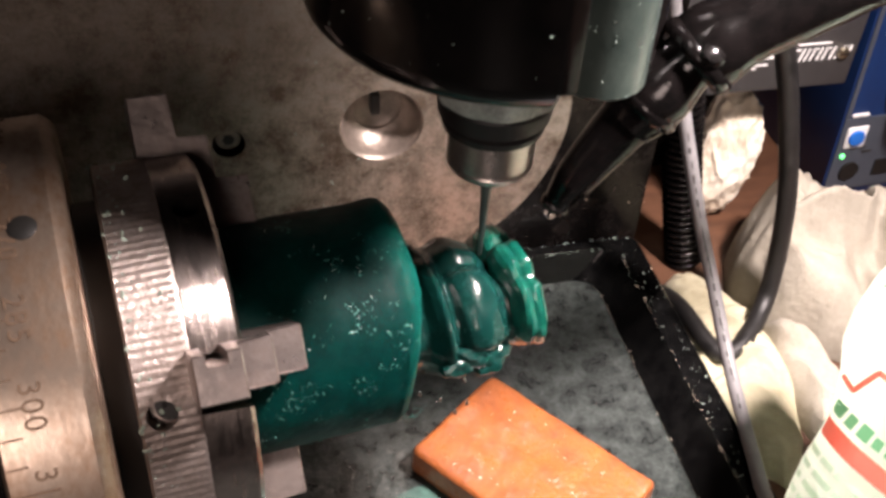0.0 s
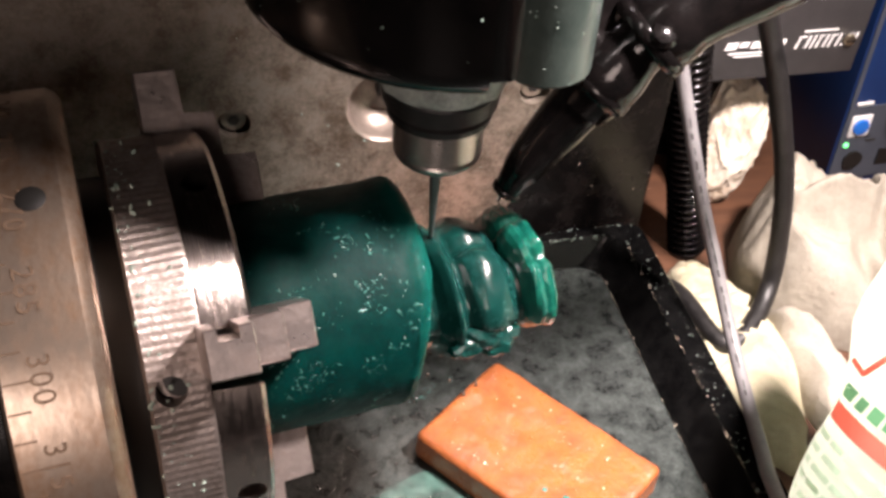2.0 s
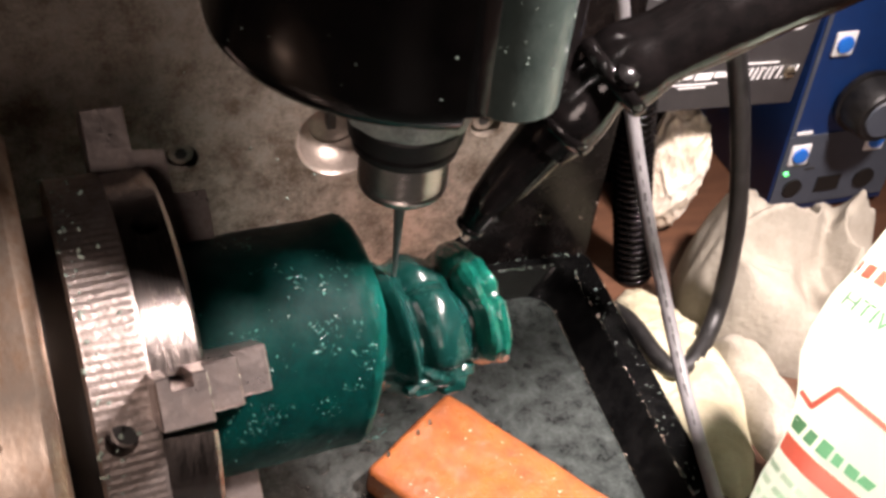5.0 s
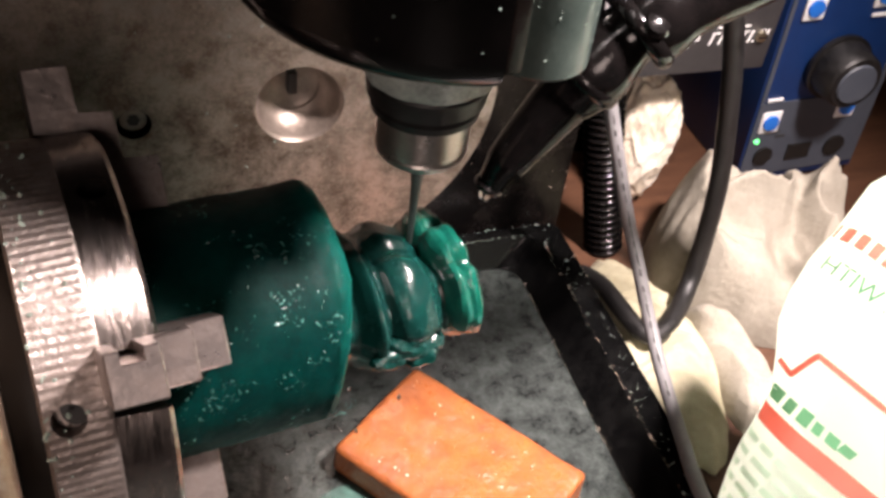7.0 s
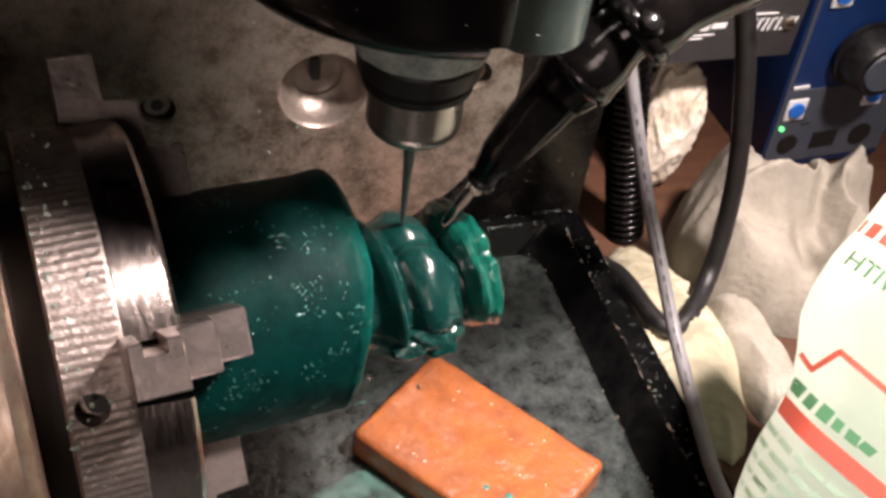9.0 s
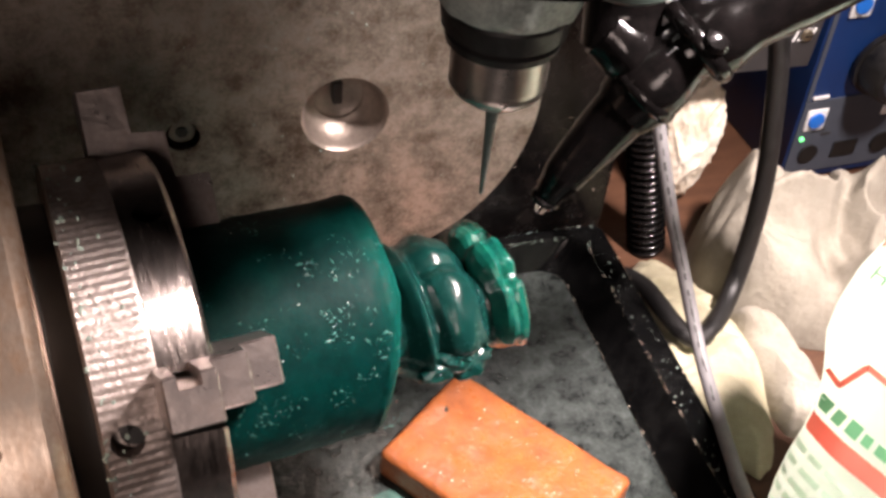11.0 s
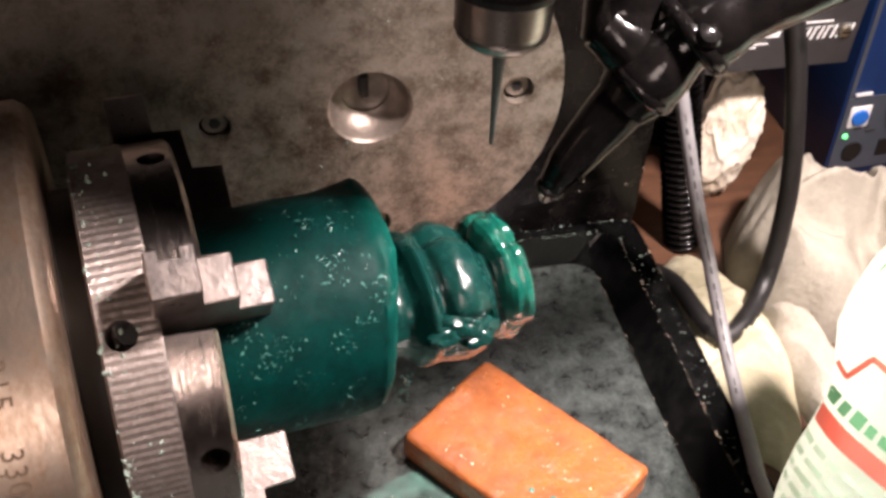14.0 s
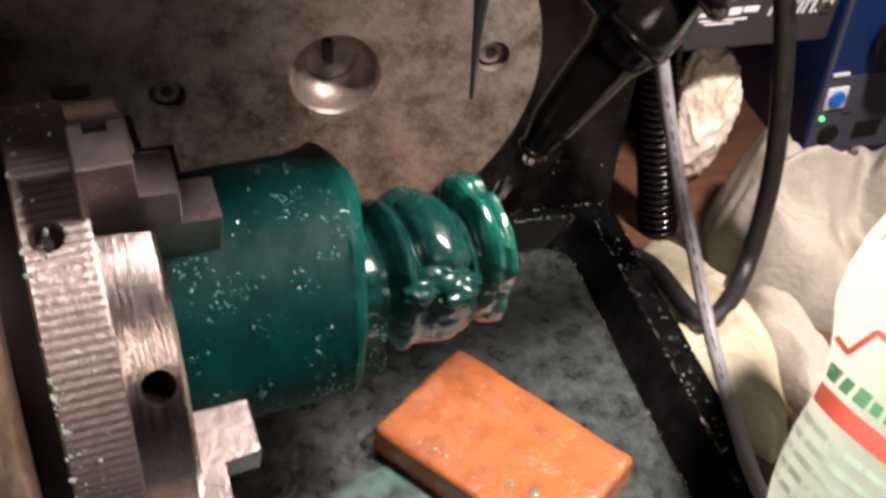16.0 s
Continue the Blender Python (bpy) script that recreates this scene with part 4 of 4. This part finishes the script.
def printed_bag():
    """Its front lies in the plane of (across, down); the sides fall back to the bench."""
    n, r, d = Vector((-0.5761, -0.4837, 0.6589)), Vector((0.8066, -0.4669, 0.3625)), Vector((-0.1323, -0.7403, -0.6591))
    m = Matrix((r, d, n)).transposed().to_4x4()
    m.translation = (0.0968, -0.0184, -0.0099)
    t = thing("printed_bag", "white plastic bag with mirrored red and green print", "bag", m)
    u = 0.0001244
    left = [(-330, 150), (-310, 112), (-224, 48), (-175, 0), (-115, -40), (-65, -62), (0, -70), (56, -82), (105, -110), (148, -138), (196, -162), (241, -180), (330, -205), (420, -170), (520, -80), (700, 20)]

    def edge(y):
        for (a, p), (b, q) in zip(left, left[1:]):
            if a <= y <= b:
                return p + (q - p) * (y - a) / (b - a)
        return left[-1][1]

    def front(x, y):
        s = max(0.0, x - edge(y))
        top = max(0.0, y + 330)
        z = -0.016 * max(0.0, 1 - s / 110) ** 2.4 - 0.012 * max(0.0, 1 - top / 120) ** 2.2
        q = Vector((x * 0.006, y * 0.006, 1.0))
        return z + 0.0016 * noise.noise(q) + 0.0007 * noise.noise(q * 3)
    bm = bmesh.new()
    ny, nx = 90, 60
    rows = []
    inv = m.inverted()
    for i in range(ny + 1):
        y = -330 + 1030 * i / ny
        e = edge(y)
        row = []
        for k in range(nx + 1):
            x = e + (235 - e) * (k / nx) ** 1.2
            row.append(bm.verts.new((x * u, y * u, front(x, y))))
        rows.append(row)
    for p, q in zip(rows, rows[1:]):
        for k in range(nx):
            bm.faces.new((p[k], p[k + 1], q[k + 1], q[k]))
    rim = [e for e in bm.edges if e.is_boundary]
    ext = bmesh.ops.extrude_edge_only(bm, edges=rim)
    back = [g for g in ext["geom"] if isinstance(g, bmesh.types.BMVert)]
    for v in back:
        w = m @ v.co
        w = Vector((max(w.x * 0.5 + 0.085, 0.106), w.y * 0.75 - 0.012, TABLE_Z + 0.0004))
        v.co = inv @ w
    bmesh.ops.contextual_create(bm, geom=[e for e in bm.edges if e.is_boundary])
    for v in bm.verts:
        w = m @ v.co
        if w.z < TABLE_Z + 0.0004:
            w.z = TABLE_Z + 0.0004
            v.co = inv @ w
    part("film", bm, BAG, t, sharp=180)

    c, sn = math.cos(radians(42)), math.sin(radians(42))

    def ink(name, a0, a1, b0, b1, material, skew=0.0):
        """A printed patch: a runs along the lines of text, b across them, from the red line's peak."""
        bmk = bmesh.new()
        na, nb = max(2, int(abs(a1 - a0) / 8)), max(1, int(abs(b1 - b0) / 8))
        grid = []
        for i in range(na + 1):
            line = []
            for k in range(nb + 1):
                b = b0 + (b1 - b0) * k / nb
                a = a0 + (a1 - a0) * i / na + skew * (b - b0)
                x, y = a * c - b * sn, a * sn + b * c
                x = min(max(x, edge(y) + 3), 232)
                line.append(bmk.verts.new((x * u, y * u, front(x, y) + 0.00012)))
            grid.append(line)
        for p, q in zip(grid, grid[1:]):
            for k in range(nb):
                bmk.faces.new((p[k], q[k], q[k + 1], p[k + 1]))
        return part(name, bmk, material, t)
    def stroke(name, pts, width, material):
        """A printed line through the points, in the same units as the outline."""
        bmk = bmesh.new()
        fine = []
        for (x0, y0), (x1, y1) in zip(pts, pts[1:]):
            fine += [(x0 + (x1 - x0) * k / 14, y0 + (y1 - y0) * k / 14) for k in range(14)]
        fine.append(pts[-1])
        prev = None
        for k, (x, y) in enumerate(fine):
            xa, ya = fine[max(k - 1, 0)]
            xb, yb = fine[min(k + 1, len(fine) - 1)]
            q = math.hypot(xb - xa, yb - ya) or 1
            nx_, ny_ = -(yb - ya) / q * width / 2, (xb - xa) / q * width / 2
            pair = [bmk.verts.new(((x + sgn * nx_) * u, (y + sgn * ny_) * u, front(x + sgn * nx_, y + sgn * ny_) + 0.00012)) for sgn in (-1, 1)]
            if prev:
                bmk.faces.new((prev[0], pair[0], pair[1], prev[1]))
            prev = pair
        return part(name, bmk, material, t)
    stroke("red_line", [(-64, 4), (-46, 31), (0, 0), (112, 104)], 10, PRINT_RED)
    stroke("green_ring", [(150 + 26 * math.cos(q * 0.45) - 10 * math.sin(q * 0.45), 150 + 52 * math.sin(q * 0.45)) for q in range(15)], 7, PRINT_GREEN)
    rnd = random.Random(3)
    a = -72
    while a < 120:                         # large green heading, not legible
        w = rnd.uniform(16, 26)
        ink("green_mark", a, a + w, 80 + rnd.uniform(0, 5), 100 + rnd.uniform(0, 8), PRINT_GREEN, rnd.uniform(-0.3, 0.3))
        a += w + rnd.uniform(5, 9)
    ink("red_band", -70, 260, 118, 150, PRINT_RED)
    for k, b in enumerate((172, 200, 226, 252, 280)):
        a = -60 + k * 4
        while a < 200:
            w = rnd.uniform(10, 42)
            ink("small_print", a, a + w, b, b + 11, PRINT_PALE)
            a += w + rnd.uniform(5, 9)
    a = -150
    while a < 40:                          # red heading, not legible
        ink("red_mark", a, a + 17, -204, -176, PRINT_RED)
        a += 26
    for k in range(9):
        ink("small_print", -40 + k * 22, -26 + k * 22, -290, -268, PRINT_PALE)
    for k in range(3):
        ink("green_mark", 20 + 24 * k, 36 + 24 * k, -128, -104, PRINT_PALE)
    # the legible words, seen from behind
    me = text_mesh("OZ. WITH", 42)
    me.materials.clear()
    me.materials.append(PRINT_GREEN)
    for v in me.vertices:
        a, b = -v.co.x + 2, -v.co.y - 130
        x, y = a * c - b * sn, a * sn + b * c
        v.co = Vector((x * u, y * u, front(x, y) + 0.00018))
    word = new("lettering", me)
    word.parent = t


printed_bag()


def puddle():
    t = thing("coolant_puddle", "milky green coolant pooled on the tray floor", "puddle")
    bm = bmesh.new()
    pts = []
    for k in range(72):
        a = 2 * math.pi * k / 72
        r = 1 + 0.25 * noise.noise(Vector((math.cos(a) * 1.5, math.sin(a) * 1.5, 4))) + 0.08 * noise.noise(Vector((math.cos(a) * 5, math.sin(a) * 5, 1)))
        pts.append((-0.002 + 0.040 * r * math.cos(a), -0.012 + 0.036 * r * math.sin(a)))
    rings = []
    for q, z in ((1.0, 0.00005), (0.97, 0.0004), (0.90, 0.0006)):
        rings.append([bm.verts.new((-0.002 + (x + 0.002) * q, -0.012 + (y + 0.012) * q, TRAY_Z + z)) for x, y in pts])
    for p, q in zip(rings, rings[1:]):
        for k in range(72):
            bm.faces.new((p[k], p[(k + 1) % 72], q[(k + 1) % 72], q[k]))
    bm.faces.new(rings[-1])
    part("film", bm, PUDDLE, t)


puddle()


def crumbs(name, label, n, seed, place, size, material, owner):
    """Tiny chips scattered on a surface; place(rnd) gives a point."""
    rnd = random.Random(seed)
    bm = bmesh.new()
    for k in range(n):
        q = size * rnd.choice((0.5, 0.6, 0.8, 1, 1, 1.5, 2.2))
        m = Matrix.Translation(place(rnd)) @ Euler((rnd.uniform(0, 6), rnd.uniform(0, 6), rnd.uniform(0, 6))).to_matrix().to_4x4() @ Matrix.Diagonal((q * rnd.uniform(1, 2.2), q, q * 0.7, 1))
        vs = bmesh.ops.create_icosphere(bm, subdivisions=1, radius=1)["verts"]
        bmesh.ops.transform(bm, matrix=m, verts=vs)
    tagged(part(name, bm, material, owner, label), kind="stuff")


def on_rim(rnd):
    if rnd.random() < 0.75:
        return Vector((rnd.uniform(0.0925, 0.1012), rnd.uniform(-0.06, 0.10), RIM_Z))
    return Vector((rnd.uniform(0.03, 0.100), 0.1030 + rnd.uniform(-0.001, 0.0003), RIM_Z))


def on_edge(rnd):
    y = rnd.uniform(-0.07, 0.092)
    return Vector((rnd.choice((0.0934, 0.0931, 0.1010)) + rnd.gauss(0, 0.00012), y, RIM_Z + 0.00005)) if rnd.random() < 0.7 else Vector((0.0855 + rnd.gauss(0, 0.0002), y, TRAY_Z + 0.0004))


def on_back(rnd):
    return Vector((rnd.uniform(0.03, 0.093), 0.0995 + rnd.gauss(0, 0.0007), RIM_Z - 0.0002))


def on_ring(rnd):
    return polar(0.0359, rnd.uniform(-80, 130), -0.0499 + 0.0065 * rnd.random() ** 2.2)


def on_block(rnd):
    return Vector((rnd.uniform(-0.025, 0.025), rnd.uniform(-0.016, 0.016), 0.0105))


def on_plate(rnd):
    a, r = rnd.uniform(0, 6.28), 0.05 * rnd.random() ** 0.5
    return Vector((0.0078 + r * math.cos(a), 0.0710, -0.0006 + r * math.sin(a)))


def on_column(rnd):
    return Vector((rnd.uniform(0.058, 0.1025), 0.1044, rnd.uniform(-0.076, 0.005)))


def on_housing(rnd):
    a = radians(rnd.uniform(-165, -75))
    return Vector((0.0330 * math.cos(a), 0.0330 * math.sin(a), 0.058 + 0.05 * rnd.random() ** 1.5)) if 0.0330 * math.cos(a) < -0.003 else Vector((-0.004, -0.0328, 0.066))


def on_motor(rnd):
    a = radians(rnd.uniform(-170, -20))
    return Vector((0.0136 + 0.0079 * math.cos(a), -0.010 + 0.0079 * math.sin(a), rnd.uniform(0.0445, 0.085)))


TRAY_OB, BLOCK_OB = bpy.data.objects["drip_tray"], bpy.data.objects["orange_block"]
crumbs("spatter", "white wax specks", 230, 11, on_rim, 0.00013, CRUMB, TRAY_OB)
# water along the rim edges: its highlights are drawn as pale specks
crumbs("rim_glint", "pale specks painting the glint of water along the rim", 260, 21, on_edge, 0.00010, GLINT, TRAY_OB)
crumbs("residue", "pale residue along the back rim", 240, 22, on_back, 0.00010, CRUMB, TRAY_OB)
crumbs("spatter", "pale wax crumbs", 240, 12, on_ring, 0.00020, CRUMB, CHUCK)
crumbs("spatter", "tiny pale specks painted as wet glints", 28, 17, on_column, 0.00010, GLINT, bpy.data.objects["machine_column"])
crumbs("spatter", "pale specks for scuffs and wet glints", 70, 13, on_block, 0.00015, GLINT, BLOCK_OB)
crumbs("spatter", "pale wax specks", 24, 15, on_housing, 0.0001, CRUMB, SPINDLE)
crumbs("spatter", "pale wax specks", 45, 16, on_motor, 0.00016, CRUMB, SPINDLE)
crumbs("spatter", "pale wax specks", 60, 14, on_plate, 0.00016, CRUMB, bpy.data.objects["rotary_table"])


def wax_chip(x, y, size, seed):
    t = thing("wax_chip", "small pale green wax chip on the orange block", "chip", BLOCK_OB.matrix_basis @ pose(x, y, 0.0104), group="wax chips on the block")
    bm = bmesh.new()
    bmesh.ops.create_icosphere(bm, subdivisions=3, radius=size)
    for v in bm.verts:
        v.co *= 1 + 0.5 * noise.noise(v.co * 500 + Vector((seed, 0, 0)))
        v.co.z = max(v.co.z * 0.4, 0)
    part("chip", bm, FLAKE, t)


for x, y, size, seed in ((0.0205, -0.0100, 0.0021, 0), (0.0145, -0.0075, 0.0011, 3), (0.0178, -0.0128, 0.0009, 7), (0.0085, -0.0092, 0.0008, 11), (0.0225, -0.0055, 0.0007, 13)):
    wax_chip(x, y, size, seed)


JET_WAY = Vector((-0.504, 0.0, -0.864))


def coolant_jet():
    t = thing("coolant_jet", "short grey spurt of coolant leaving the nozzle", "coolant")
    bm = bmesh.new()
    a = Vector((0.0126, 0.012, 0.0199))
    tube(bm, [a + JET_WAY * (0.0015 * k) for k in range(9)], lambda q: 0.0013 - 0.0004 * q + 0.00015 * math.sin(q * 17), 12)
    part("spurt", bm, WATER, t)
    return t


def coolant_drop(label):
    t = thing("coolant_drop", label, "drop", group="coolant drops")
    bm = bmesh.new()
    lathe(bm, [(-0.0005, 0.0001), (-0.0004, 0.00025), (-0.0002, 0.0004), (0.0001, 0.0004), (0.0006, 0.00025), (0.0012, 0.00005)], 14, "z")
    part("bead", bm, WATER, t)
    return t


JET = coolant_jet()
FALLS = [(0.5, 0.011, 0.003), (1.5, 0.013, 0.001), (3, 0.007, -0.003), (6.5, 0.015, 0.007), (7, 0.009, -0.007), (8.5, -0.001, -0.007), (9, 0.002, -0.011), (13, 0.012, 0.013), (14, 0.005, 0.005), (14.5, 0.012, -0.005), (15.5, 0.003, -0.001), (16, 0.007, 0.01)]
DROPS = [coolant_drop("clear coolant drop falling from the wet wax") for _ in FALLS]


def motions():
    turn = [(0, 0), (11.5, 0), (12, 3.3), (12.5, 7), (13, 10.4), (14.5, 20.5), (16, 32)]
    for ob in (DIAL, CHUCK, BLANK):
        walk(ob, [(t, on_axis(a)) for t, a in turn])
    tips = [(0, 0.0174, 0.0094), (0.5, 0.0193, 0.0085), (1, 0.0144, 0.0100), (1.5, 0.0083, 0.0100), (2, 0.0053, 0.0080), (2.5, 0.0092, 0.0094), (3, 0.0145, 0.0102), (3.5, 0.0183, 0.0090), (4, 0.0155, 0.0102),
            (4.6, 0.0110, 0.0095), (5.2, 0.0065, 0.0090), (5.9, 0.0120, 0.0085), (6.5, 0.0181, 0.0086), (7, 0.0172, 0.0076), (7.5, 0.0144, 0.0105), (8, 0.0083, 0.0104), (8.5, 0.0062, 0.0088), (9, 0.0112, 0.0118),
            (9.7, 0.0155, 0.0130), (10.4, 0.0198, 0.0165), (11, 0.0205, 0.0240), (11.5, 0.0209, 0.0295), (12, 0.0212, 0.0355), (12.5, 0.0206, 0.0335), (13, 0.0209, 0.0335), (14.5, 0.0211, 0.0330), (15, 0.0214, 0.0330), (16, 0.0211, 0.0330)]
    walk(SPINDLE, [(t, pose(x, AXY, z)) for t, x, z in tips])

    def slack(t):
        """The nozzle's carrier gives a little when the head lifts."""
        return 0.0018 * min(1.0, max(0.0, (11.3 - t) / 1.8))
    walk(NOZZLE, [(t, pose(x + slack(t), 0, 0)) for t, x, z in tips])
    # the leads hang from the moving head and rock about their feet
    sway = [(0, 2.0), (1, 1.5), (2, -2.0), (3, 3.2), (4, 3.5), (5.2, 2.0), (6.5, 6.0), (7, 6.5), (7.5, 4.5), (8.2, 2.0), (9, 3.5), (10.3, 5.5), (11.5, 7.0), (12.5, 8.0), (13.5, 4.5), (14.5, 4.0), (15.5, 5.5), (16, 5.0)]
    foot = Vector((0.121, 0.057, -0.0885))
    walk(BLACK_LEAD, [(t, Matrix.Translation(foot + Vector((0, 0, 0.0004 * max(0.0, a)))) @ pose(0, 0, 0, 0, a, 0) @ Matrix.Translation(-foot)) for t, a in sway])
    foot = Vector((0.1055, 0.039, -0.073))
    walk(GREY_LEAD, [(t, Matrix.Translation(foot) @ pose(0, 0, 0, 0, 120 * (x - 0.0118), 0) @ Matrix.Translation(-foot)) for t, x, z in tips])

    def at(t):
        for (a, x, _), (b, y, _) in zip(tips, tips[1:]):
            if a <= t <= b:
                return slack(t) + x + (y - x) * (t - a) / (b - a)
        return tips[-1][1]
    out = [3.0, 4.0, 9.0, 11.5, 12.4, 15.0, 15.5, 16.0]
    rows = [(t, 0) for t, x, z in tips if all(abs(t - q) > 0.25 for q in out)]
    for t in out:
        rows += [(t - 0.2, 0), (t - 0.07, 1), (t + 0.07, 1), (t + 0.2, 0)]
    rows = sorted({round(t, 2): q for t, q in rows if t <= 16}.items())
    walk(JET, [(t, Matrix.Translation(Vector((at(t), 0, 0)) + JET_WAY * (-0.0125 * (1 - q)))) for t, q in rows])
    for ob, (t, x, y) in zip(DROPS, FALLS):
        floor_z = TRAY_Z + 0.0012
        start = AXZ - 0.0140
        fall = [(0, start), (t - 0.10, start), (t - 0.05, start - 0.012), (t, start - 0.047), (t + 0.035, floor_z), (16.0, floor_z)]
        fall = [(a, z) for a, z in fall if a <= 16.0] + ([(16.05, start - 0.06)] if t > 15.96 else [])
        walk(ob, [(a, pose(x, y, z)) for a, z in fall])


motions()
